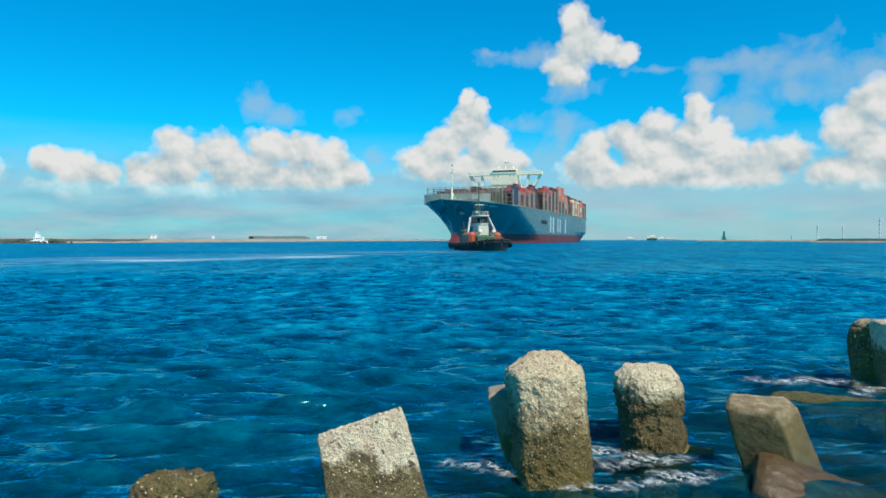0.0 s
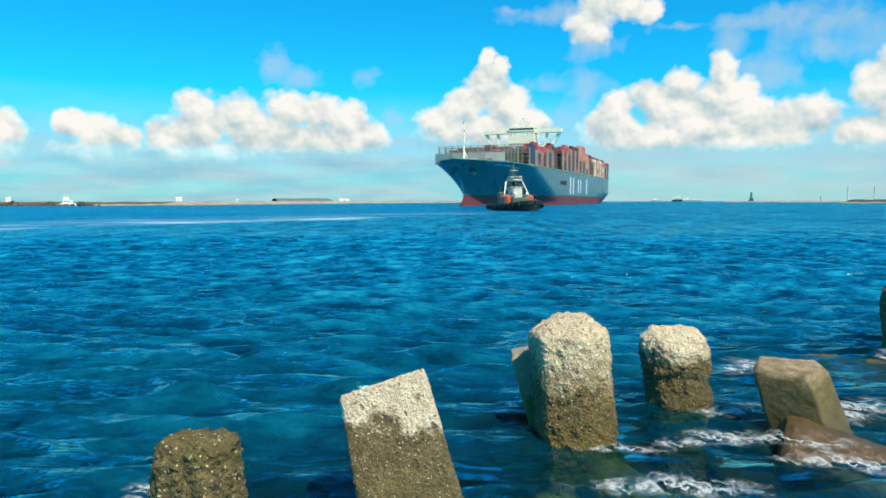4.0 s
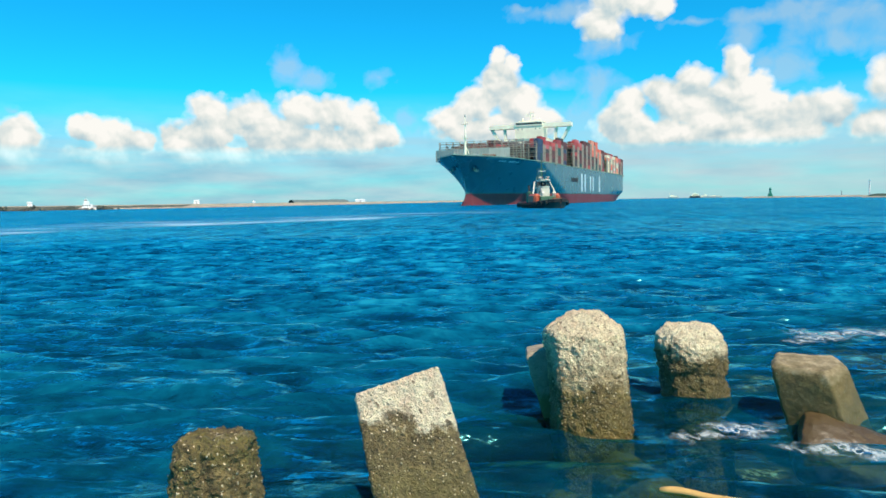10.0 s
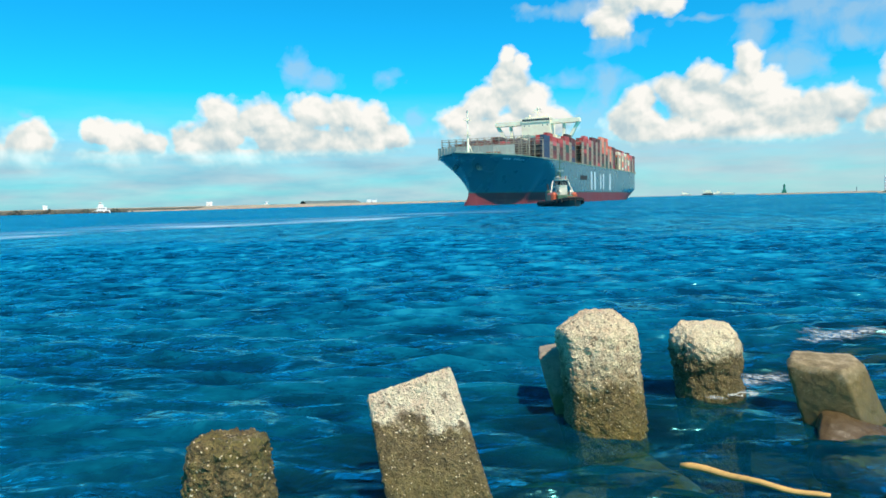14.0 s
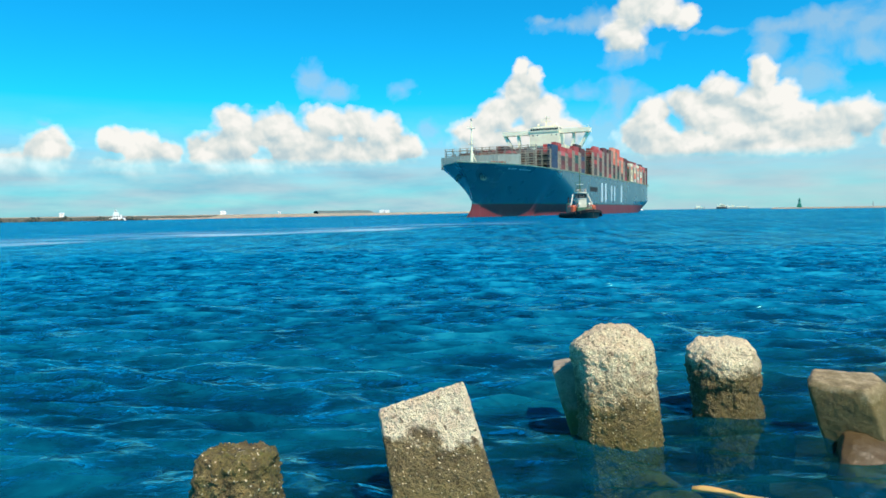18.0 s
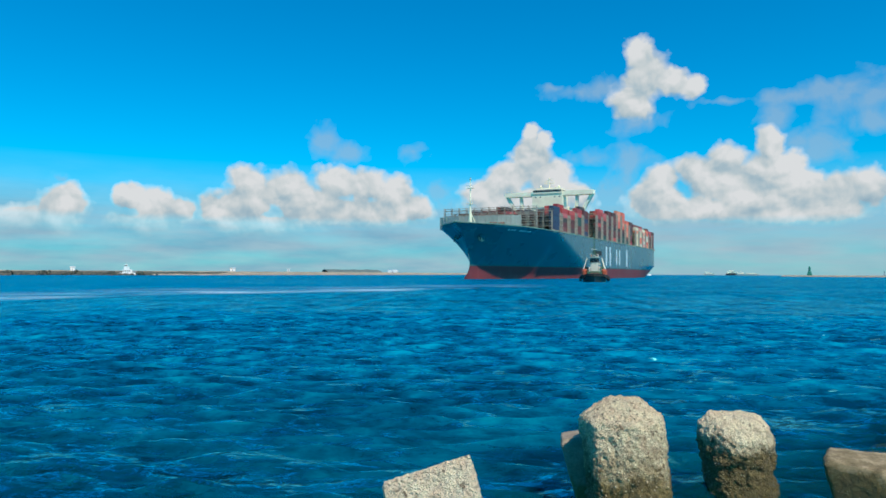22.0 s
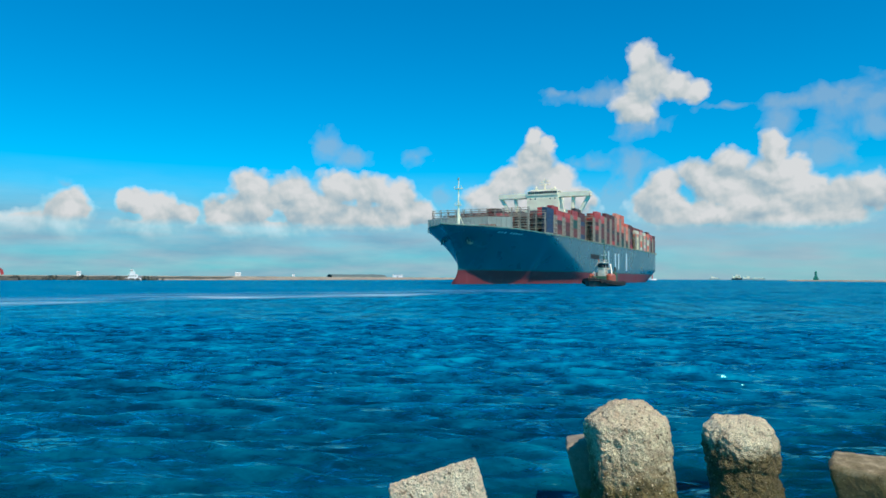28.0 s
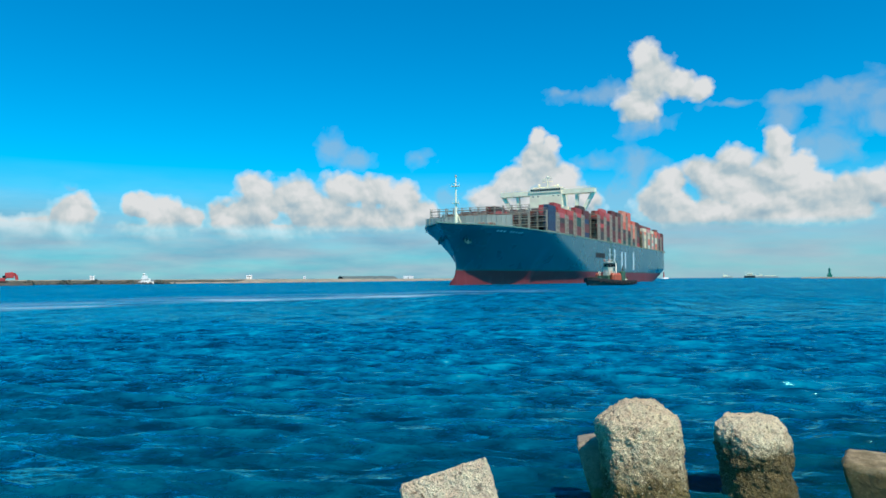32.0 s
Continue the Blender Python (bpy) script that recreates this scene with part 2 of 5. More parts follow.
    film = m.n("ShaderNodeMixShader", Fac=m.n("ShaderNodeFresnel", IOR=1.34, Normal=normal).outputs[0])
    m.t.links.new(murk.outputs[0], film.inputs[1])
    m.t.links.new(gloss, film.inputs[2])
    return m.out(film.outputs[0])


def cloud_material(blobs, wisps):
    """Cumulus banks on a sheet whose UV holds azimuth and elevation in degrees."""
    m = Nodes("cloud_vapour")
    uv = m.coords("UV")
    el = m.n("ShaderNodeSeparateXYZ", Vector=uv).outputs["Y"]

    def warped(amount, scale, detail):
        w = m.n("ShaderNodeTexNoise", Vector=uv)
        w.inputs["Scale"].default_value, w.inputs["Detail"].default_value, w.inputs["Roughness"].default_value = scale, detail, 0.5
        return m.vec("MULTIPLY", m.vec("SUBTRACT", w.outputs["Color"], (0.5, 0.5, 0.5)), (amount, amount * 0.8, 0))

    puff = m.vec("ADD", uv, m.vec("ADD", warped(1.0, 0.5, 2), warped(0.6, 1.6, 3)))

    def field(banks, shift, blend=0.30):
        at, total = m.vec("ADD", puff, shift), None
        for az, e, ra, re in banks:
            d = m.vec("LENGTH", m.vec("MULTIPLY_ADD", at, (1 / ra, 1 / re, 0), (-az / ra, -e / re, 0)))
            total = d if total is None else m.math("SMOOTH_MIN", total, d, blend)
        return m.math("SUBTRACT", 1.0, total)

    def heads(shift):
        """Rounded cauliflower heads at three sizes."""
        at = m.vec("ADD", m.vec("ADD", uv, warped(0.5, 1.1, 3)), shift)
        total = None
        for scale, weight in ((0.42, 0.56), (0.9, 0.30), (2.0, 0.14)):
            node = m.voronoi(at, scale, "SMOOTH_F1")
            node.inputs["Smoothness"].default_value = 0.35
            h = m.math("MULTIPLY", m.math("SUBTRACT", 0.75, node.outputs["Distance"]), weight)
            total = h if total is None else m.math("ADD", total, h)
        return total

    here, above = field(blobs, (0, 0, 0)), field(blobs, (0.3, 0.9, 0))
    lump = heads((0, 0, 0))
    lit = m.math("SUBTRACT", lump, heads((0.16, 0.32, 0)))
    curl = m.noise(uv, 0.42, 5, 0.52, 0.4)
    body = m.math("ADD", here, m.math("MULTIPLY_ADD", lump, 0.85, -0.06))
    dense = m.ramp(body, (0.0, 0.0), (0.13, 0.42), (0.38, 1.0))
    dense = m.math("MULTIPLY", dense, m.ramp(m.math("MULTIPLY_ADD", curl, 0.06, m.math("MULTIPLY", el, 0.1)), (0.33, 0.3), (0.48, 1.0)))
    thin = m.math("ADD", field(wisps, (0, 0, 0), 0.4), m.math("MULTIPLY_ADD", curl, 2.6, -1.18))
    thin = m.math("MULTIPLY", m.ramp(thin, (0.0, 0.0), (0.9, 1.0)), 0.55)
    bands = m.noise(m.vec("MULTIPLY", uv, (0.14, 1.0, 0)), 0.8, 4, 0.5)
    haze = m.math("MULTIPLY", m.ramp(bands, (0.34, 0.76), (0.62, 1.0)), m.ramp(m.math("MULTIPLY", el, 0.1), (0.0, 0.9), (0.30, 0.92), (0.50, 0.76), (0.66, 0.30), (0.88, 0.0)))
    alpha = m.math("MAXIMUM", m.math("MAXIMUM", dense, thin), haze)
    rise = m.math("MULTIPLY", m.math("SUBTRACT", here, above), 0.42)
    shade = m.math("ADD", m.math("ADD", 0.46, rise), m.math("ADD", m.math("MULTIPLY", lit, 1.1), m.math("MULTIPLY_ADD", curl, 1.7, -0.78)))
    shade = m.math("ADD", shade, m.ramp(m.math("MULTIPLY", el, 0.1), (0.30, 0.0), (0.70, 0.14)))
    color = m.ramp(shade, (0.0, (0.40, 0.56, 0.64)), (0.34, (0.55, 0.68, 0.71)), (0.66, (0.80, 0.84, 0.80)), (0.95, (1.0, 0.98, 0.92)))
    cover = m.math("MAXIMUM", dense, thin)
    veil = m.ramp(m.noise(m.vec("MULTIPLY", uv, (0.22, 1.0, 0)), 0.7, 4, 0.55), (0.36, (0.32, 0.53, 0.67)), (0.64, (0.51, 0.65, 0.73)))
    east = m.ramp(m.math("MULTIPLY_ADD", m.n("ShaderNodeSeparateXYZ", Vector=uv).outputs["X"], 0.0167, 0.5), (0.40, 0.0), (0.75, 0.75))
    veil = m.mix(m.math("MULTIPLY", east, 0.6), veil, (0.62, 0.72, 0.74))
    color = m.mix(m.math("DIVIDE", dense, m.math("MAXIMUM", cover, 0.01)), (0.50, 0.66, 0.76), color)
    color = m.mix(m.math("DIVIDE", cover, m.math("MAXIMUM", alpha, 0.01)), veil, color)
    glow = m.n("ShaderNodeEmission", Color=color, Strength=0.88)
    mixed = m.n("ShaderNodeMixShader", Fac=alpha)
    m.t.links.new(m.n("ShaderNodeBsdfTransparent").outputs[0], mixed.inputs[1])
    m.t.links.new(glow.outputs[0], mixed.inputs[2])
    return m.out(mixed.outputs[0])


def container_material(name, *colors):
    m = Nodes(name)
    co = m.coords()
    rnd = m.n("ShaderNodeObjectInfo").outputs["Random"]
    node = m.t.nodes.new("ShaderNodeValToRGB")
    node.color_ramp.interpolation = "CONSTANT"
    while len(node.color_ramp.elements) < len(colors):
        node.color_ramp.elements.new(0.5)
    for k, (e, c) in enumerate(zip(node.color_ramp.elements, colors)):
        e.position, e.color = k / len(colors), (*c, 1)
    m.put(node.inputs[0], rnd)
    dirt = m.noise(co, 0.8, 5)
    c = m.mix(m.ramp(dirt, (0.35, 0.0), (0.8, 0.5)), node.outputs[0], (0.12, 0.08, 0.06))
    return m.out(m.surface(c, 0.6))


def rough_ground(name, a, b, scale=0.3, relief=0.3):
    m = Nodes(name)
    co = m.coords()
    n1, n2 = m.noise(co, scale, 6, 0.65), m.noise(co, scale * 9, 4, 0.6)
    c = m.mix(m.ramp(n1, (0.35, 0.0), (0.65, 1.0)), a, b)
    c = m.mix(m.ramp(n2, (0.4, 0.35), (0.6, 0.0)), c, tuple(0.5 * v for v in a))
    return m.out(m.surface(c, 0.9, 0, m.bump(n2, 0.8, relief)))


HULL_BLUE = paint("hull_blue_paint", (0.003, 0.092, 0.130), 0.28, 0.10, 0.05, (0.01, 0.07, 0.10), shine=0.6, coat=0.15)
HULL_RED = paint("antifouling_red_paint", (0.15, 0.020, 0.024), 0.6, 0.3, 0.05, (0.26, 0.10, 0.10))
HULL_LINE = paint("boot_line_paint", (0.02, 0.10, 0.10), 0.5, 0.1, 0.1)
SHIP_GREY = paint("ship_grey_paint", (0.34, 0.37, 0.33), 0.5, 0.3, 0.2, (0.26, 0.2, 0.14))
DECK_GREEN = paint("deck_green_paint", (0.12, 0.25, 0.20), 0.6, 0.4, 0.3)
SHIP_WHITE = paint("ship_white_paint", (1.0, 0.86, 0.62), 0.4, 0.12, 0.2, (0.5, 0.4, 0.3))
LASHING = paint("lashing_grey_paint", (0.38, 0.32, 0.25), 0.6, 0.35, 0.3, (0.25, 0.14, 0.08))
GLASS_DARK = Nodes("dark_window_glass")
GLASS_DARK = GLASS_DARK.out(GLASS_DARK.surface((0.01, 0.014, 0.018), 0.08, 0, None, IOR=1.5))
LETTER_WHITE = paint("hull_marking_white_paint", (0.52, 0.62, 0.64), 0.5, 0.1)
BLACK_RUBBER = paint("black_rubber", (0.018, 0.018, 0.018), 0.8, 0.2, 1.0, (0.06, 0.05, 0.04))
TUG_BLACK = paint("tug_black_paint", (0.022, 0.028, 0.030), 0.45, 0.3, 0.6, (0.12, 0.07, 0.04))
TUG_ORANGE = paint("tug_orange_paint", (0.44, 0.085, 0.035), 0.45, 0.2, 0.6, (0.3, 0.1, 0.05))
TUG_WHITE = paint("tug_white_paint", (0.66, 0.60, 0.48), 0.45, 0.25, 0.6, (0.35, 0.26, 0.18))
TUG_GREEN = paint("tug_green_deck_paint", (0.05, 0.12, 0.07), 0.6, 0.3, 0.6)
RUST = paint("rusty_steel", (0.20, 0.09, 0.05), 0.8, 0.4, 0.8)
C_MIX = container_material("container_mixed_steel", (0.17, 0.040, 0.035), (0.12, 0.032, 0.028), (0.10, 0.045, 0.038), (0.24, 0.06, 0.05), (0.06, 0.050, 0.046), (0.18, 0.046, 0.042), (0.15, 0.03, 0.03), (0.10, 0.09, 0.075), (0.20, 0.045, 0.04), (0.05, 0.035, 0.035))
C_RED = container_material("container_red_steel", (0.55, 0.060, 0.055), (0.60, 0.085, 0.075), (0.42, 0.05, 0.05), (0.62, 0.13, 0.13))
C_ORANGE = container_material("container_orange_steel", (0.90, 0.22, 0.12), (0.85, 0.17, 0.10), (0.90, 0.32, 0.20))
C_PALE = container_material("container_pale_steel", (0.86, 0.72, 0.46), (0.88, 0.78, 0.56), (0.70, 0.58, 0.38), (0.80, 0.36, 0.30), (0.74, 0.68, 0.55))
C_BLUE = container_material("container_blue_steel", (0.020, 0.050, 0.11), (0.018, 0.06, 0.12))
C_GREEN = container_material("container_green_steel", (0.02, 0.11, 0.07), (0.02, 0.09, 0.07))
CONCRETE_PALE = concrete_material("pale_sea_worn_concrete", (0.94, 0.72, 0.49), 0.76, 30.0, 1.0, 0.8, (0.20, 0.16, 0.035), grit=0.10)
CONCRETE_PEBBLE = concrete_material("pebbly_sea_worn_concrete", (0.94, 0.72, 0.46), 0.78, 24.0, 1.0, 0.85, (0.21, 0.15, 0.020), edge=0.22, grit=0.5)
CONCRETE_CRUST = concrete_material("crusted_sea_worn_concrete", (0.92, 0.73, 0.48), 0.74, 30.0, 0.9, 0.45, (0.11, 0.09, 0.014), edge=0.16, grit=0.4)
CONCRETE_BROWN = concrete_material("brown_sea_worn_concrete", (0.56, 0.45, 0.27), 1.12, 24.0, 1.0, 0.8)
CONCRETE_SMOOTH = concrete_material("smooth_weedy_concrete", (0.34, 0.27, 0.16), 0.72, 60.0, 0.3, 0.3, (0.13, 0.10, 0.022), edge=0.12, grit=0.2)
CONCRETE_RED = concrete_material("red_brown_wet_concrete", (0.15, 0.095, 0.040), 0.9, 60.0, 0.25, 0.3, (0.090, 0.050, 0.014), edge=0.2, grit=0.2, deep=0.75)
CONCRETE_TAN = concrete_material("tan_sea_worn_concrete", (0.30, 0.25, 0.18), 0.30, 60.0, 0.3, grit=0.2)
SAND = rough_ground("sand_bank", (0.27, 0.24, 0.17), (0.46, 0.40, 0.28), 0.06, 0.6)
RUBBLE = rough_ground("rubble_stone", (0.05, 0.06, 0.045), (0.14, 0.135, 0.10), 0.3, 0.6)
GREENERY = rough_ground("dark_scrub", (0.030, 0.055, 0.040), (0.07, 0.11, 0.07), 0.2, 0.8)
# scrub colour with the haze of distance mixed in
HAZY_WOOD = rough_ground("hazy_far_wood", (0.10, 0.15, 0.15), (0.17, 0.22, 0.20), 0.2, 0.8)
SEABED = rough_ground("seabed_sand", (0.014, 0.028, 0.022), (0.035, 0.048, 0.030), 0.4, 0.3)
BEACON_GREEN = paint("beacon_green_paint", (0.02, 0.20, 0.13), 0.5, 0.2)
BEACON_RED = paint("beacon_red_paint", (0.45, 0.04, 0.04), 0.5, 0.2)
WHITE_WALL = paint("white_wall_paint", (0.78, 0.77, 0.74), 0.7, 0.15)
GREY_WALL = paint("grey_wall_paint", (0.22, 0.23, 0.26), 0.7, 0.2)
_f = Nodes("sea_foam")
_co, _g = _f.coords(), _f.coords("Generated")
_w = _f.vec("ADD", _co, _f.vec("MULTIPLY", _f.n("ShaderNodeTexNoise", Vector=_co, Scale=2.2, Detail=3.0).outputs["Color"], (0.22, 0.22, 0.0)))
_r1 = _f.math("ABSOLUTE", _f.math("SUBTRACT", _f.noise(_w, 3.2, 4, 0.6), 0.5))
_lace = _f.math("MULTIPLY", _f.ramp(_r1, (0.0, 1.0), (0.035, 0.0)), 0.75)
_clot = _f.ramp(_f.noise(_f.vec("MULTIPLY", _w, (1.5, 0.7, 1.0)), 3.0, 9, 0.72), (0.46, 0.0), (0.62, 1.0))
_rad = _f.vec("LENGTH", _f.vec("MULTIPLY", _f.vec("SUBTRACT", _g, (0.5, 0.5, 0.5)), (2, 2, 0)))
_rim = _f.ramp(_f.math("ADD", _rad, _f.math("MULTIPLY_ADD", _f.noise(_co, 1.3, 5, 0.65), 3.6, -1.7)), (0.15, 1.0), (0.80, 0.0))
_rim = _f.math("MULTIPLY", _rim, _f.ramp(_rad, (0.75, 1.0), (0.98, 0.0)))
_body = _f.surface(_f.mix(_f.noise(_co, 9, 5), (0.50, 0.60, 0.60), (0.84, 0.88, 0.85)), 0.75, 0, _f.bump(_f.noise(_co, 22, 4), 0.8, 0.02))
_thin = _f.n("ShaderNodeMixShader", Fac=_f.math("MULTIPLY", _f.math("MULTIPLY", _f.math("MAXIMUM", _lace, _clot), _rim), 0.95))
_f.t.links.new(_f.n("ShaderNodeBsdfTransparent").outputs[0], _thin.inputs[1])
_f.t.links.new(_body, _thin.inputs[2])
FOAM = _f.out(_thin.outputs[0])
WEED = rough_ground("sunken_weed", (0.10, 0.080, 0.014), (0.22, 0.17, 0.04), 2.0, 0.05)
DRIFTWOOD = paint("driftwood_yellow", (0.55, 0.33, 0.10), 0.7, 0.5, 3.0, (0.25, 0.13, 0.05))


# ---- mesh helpers ----
def mesh_of(name, bm, material, smooth=False):
    me = bpy.data.meshes.new(name)
    bm.to_mesh(me)
    bm.free()
    me.materials.append(material)
    if smooth:
        me.polygons.foreach_set("use_smooth", [True] * len(me.polygons))
    return me


def part(name, bm, material, parent, label="", smooth=False):
    ob = new(name, mesh_of(name, bm, material, smooth))
    ob.parent = parent
    return tagged(ob, label)


def thing(name, m, label, category, group="", kind=""):
    ob = new(name)
    ob.matrix_basis = m
    return tagged(ob, label, category, group, kind)


def box(bm, x0, x1, y0, y1, z0, z1, m=None, bevel=0.0):
    vs = [Vector((x, y, z)) for z in (z0, z1) for y in (y0, y1) for x in (x0, x1)]
    vs = [bm.verts.new(m @ v if m else v) for v in vs]
    fs = [bm.faces.new([vs[i] for i in f]) for f in ((0, 2, 3, 1), (4, 5, 7, 6), (0, 1, 5, 4), (2, 6, 7, 3), (0, 4, 6, 2), (1, 3, 7, 5))]
    if bevel:
        es = list({e for f in fs for e in f.edges})
        bmesh.ops.bevel(bm, geom=es, offset=bevel, segments=1, affect="EDGES")
    return bm


def beam(bm, a, b, w, d=None, sides=4):
    """A bar from a to b."""
    a, b = Vector(a), Vector(b)
    d = d or w
    q = (b - a).to_track_quat("Z", "X").to_matrix()
    rings = []
    for p in (a, b):
        rings.append([bm.verts.new(p + q @ Vector((math.cos(2 * math.pi * (k + 0.5) / sides) * w * 0.71, math.sin(2 * math.pi * (k + 0.5) / sides) * d * 0.71, 0))) for k in range(sides)])
    for k in range(sides):
        j = (k + 1) % sides
        bm.faces.new((rings[0][k], rings[0][j], rings[1][j], rings[1][k]))
    bm.faces.new(rings[0][::-1])
    bm.faces.new(rings[1])
    return bm


def tube(bm, a, b, r0, r1=None, sides=12):
    a, b = Vector(a), Vector(b)
    r1 = r0 if r1 is None else r1
    q = (b - a).to_track_quat("Z", "X").to_matrix()
    rings = [[bm.verts.new(p + q @ Vector((math.cos(2 * math.pi * k / sides) * r, math.sin(2 * math.pi * k / sides) * r, 0))) for k in range(sides)] for p, r in ((a, r0), (b, r1))]
    for k in range(sides):
        j = (k + 1) % sides
        bm.faces.new((rings[0][k], rings[0][j], rings[1][j], rings[1][k]))
    bm.faces.new(rings[0][::-1])
    bm.faces.new(rings[1])
    return bm


def torus(bm, centre, normal, R, r, n=14, k=6):
    q = Vector(normal).to_track_quat("Z", "X").to_matrix()
    rings = []
    for i in range(n):
        a = 2 * math.pi * i / n
        rings.append([bm.verts.new(Vector(centre) + q @ Vector(((R + r * math.cos(b)) * math.cos(a), (R + r * math.cos(b)) * math.sin(a), r * math.sin(b)))) for b in (2 * math.pi * j / k for j in range(k))])
    for i in range(n):
        for j in range(k):
            bm.faces.new((rings[i][j], rings[(i + 1) % n][j], rings[(i + 1) % n][(j + 1) % k], rings[i][(j + 1) % k]))
    return bm


def quads(name, verts, faces, material, parent=None, smooth=False, label=""):
    me = bpy.data.meshes.new(name)
    me.from_pydata(verts, [], faces)
    me.materials.append(material)
    if smooth:
        me.polygons.foreach_set("use_smooth", [True] * len(me.polygons))
    ob = new(name, me)
    ob.parent = parent
    return tagged(ob, label)


def polar(az, dist, z=0.0):
    """A place by its bearing from the lookout."""
    a = radians(az)
    return Vector((math.sin(a) * dist, math.cos(a) * dist, z))


# ---- the sea ----
def steps(lo, hi, fine, reach, growth):
    """Coordinates: even between lo and hi, then wider and wider out to reach."""
    xs = list(np.arange(lo, hi + fine / 2, fine))
    s, x = fine, xs[-1]
    while x < reach:
        s *= growth
        x += s
        xs.append(min(x, reach))
    s, x = fine, xs[0]
    while x > -reach:
        s *= growth
        x -= s
        xs.insert(0, max(x, -reach))
    return np.array(xs)


def sea():
    xs, ys = steps(-26, 34, 0.11, 4800, 1.12), steps(-8, 44, 0.10, 4800, 1.035)
    gx, gy = np.meshgrid(xs, ys)
    cell = np.maximum(np.gradient(xs)[None, :] * 0.6, np.gradient(ys)[:, None]) * np.ones_like(gx)
    rng = np.random.default_rng(7)
    z = np.zeros_like(gx)
    sx, sy = np.zeros_like(gx), np.zeros_like(gx)
    count = 84
    for k in range(count):
        length = 0.34 * (4.8 / 0.34) ** (k / (count - 1)) * rng.uniform(0.9, 1.1)
        turn = radians(-84 + rng.normal(0, 25))
        kx, ky = math.cos(turn) * 2 * math.pi / length, math.sin(turn) * 2 * math.pi / length
        amp = 0.0092 * length ** 0.60 * min(1.0, (1.2 / length) ** 0.9) * rng.uniform(0.5, 1.4)
        phase = kx * gx + ky * gy + rng.uniform(0, 6.28)
        fade = np.clip(1.6 - 3.2 * cell / length, 0, 1)
        z += amp * fade * np.cos(phase)
        sx -= 0.55 * amp * fade * math.cos(turn) * np.sin(phase)
        sy -= 0.55 * amp * fade * math.sin(turn) * np.sin(phase)
    ny, nx = gx.shape
    co = np.stack([gx + sx, gy + sy, z], -1).reshape(-1, 3)
    i = np.arange(ny * nx).reshape(ny, nx)
    f = np.stack([i[:-1, :-1], i[:-1, 1:], i[1:, 1:], i[1:, :-1]], -1).reshape(-1, 4)
    me = bpy.data.meshes.new("sea")
    me.vertices.add(len(co))
    me.vertices.foreach_set("co", co.ravel())
    me.loops.add(f.size)
    me.loops.foreach_set("vertex_index", f.ravel())
    me.polygons.add(len(f))
    me.polygons.foreach_set("loop_start", np.arange(0, f.size, 4))
    me.polygons.foreach_set("use_smooth", np.ones(len(f), bool))
    me.update()
    me.validate()
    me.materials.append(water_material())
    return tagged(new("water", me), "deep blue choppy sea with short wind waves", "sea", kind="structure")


SEA = sea()
quads("ground", [(-4900, -4900, -3.2), (4900, -4900, -3.2), (4900, 4900, -3.2), (-4900, 4900, -3.2)], [(0, 1, 2, 3)], SEABED)
tagged(bpy.data.objects["ground"], "dark sandy seabed under the water", "seabed", kind="structure")

# ---- clouds: azimuth, elevation, half width, half height in degrees ----
BANK_WEST = [
    (-40.25, 3.49, 2.10, 1.40),
    (-37.79, 3.62, 2.33, 1.30),
    (-35.05, 4.86, 1.86, 1.40),
    (-35.90, 3.71, 2.10, 1.30),
    (-30.81, 5.73, 1.21, 0.93),
    (-29.04, 5.05, 1.63, 1.40),
    (-27.02, 4.62, 1.21, 1.03),
    (-29.59, 3.74, 2.80, 1.03),
    (-24.35, 4.82, 1.63, 1.40),
    (-22.06, 7.04, 1.77, 1.49),
    (-22.45, 5.33, 2.42, 1.77),
    (-19.00, 6.49, 1.96, 1.77),
    (-18.10, 5.48, 2.33, 1.63),
    (-21.99, 3.83, 4.19, 0.84),
    (-14.99, 7.31, 2.10, 1.54),
    (-16.09, 5.54, 1.86, 1.54),
    (-12.71, 7.14, 2.10, 1.54),
    (-10.40, 6.40, 1.96, 1.68),
    (-8.78, 5.36, 1.54, 1.21),
    (-13.13, 4.82, 5.13, 1.21),
]
BANK_MID = [
    (0.86, 11.36, 0.89, 0.84),
    (2.00, 10.80, 0.65, 0.75),
    (0.73, 9.55, 1.68, 1.49),
    (-0.95, 7.87, 2.05, 1.49),
    (2.56, 7.84, 2.24, 1.49),
    (-3.01, 6.67, 2.10, 1.17),
    (4.04, 6.64, 1.77, 1.17),
    (0.21, 5.75, 5.13, 1.30),
]
BANK_EAST = [
    (11.22, 7.53, 1.30, 1.17),
    (10.58, 5.91, 2.33, 1.63),
    (13.71, 8.01, 1.86, 1.30),
    (16.00, 8.97, 1.58, 1.30),
    (15.72, 7.07, 2.80, 1.86),
    (18.88, 9.60, 1.03, 1.58),
    (18.25, 7.80, 1.63, 1.40),
    (20.03, 8.12, 1.40, 1.12),
    (20.75, 6.43, 2.10, 1.63),
    (18.05, 5.88, 3.73, 1.63),
    (23.60, 5.90, 1.63, 1.49),
    (25.30, 6.01, 1.63, 1.63),
    (22.82, 4.88, 2.80, 1.12),
    (13.69, 5.05, 5.13, 1.03),
    (19.92, 4.56, 5.59, 0.84),
    (30.72, 9.55, 1.77, 1.68),
    (29.36, 7.94, 2.14, 1.86),
    (31.25, 6.05, 2.56, 2.33),
    (29.21, 4.79, 3.73, 1.40),
]
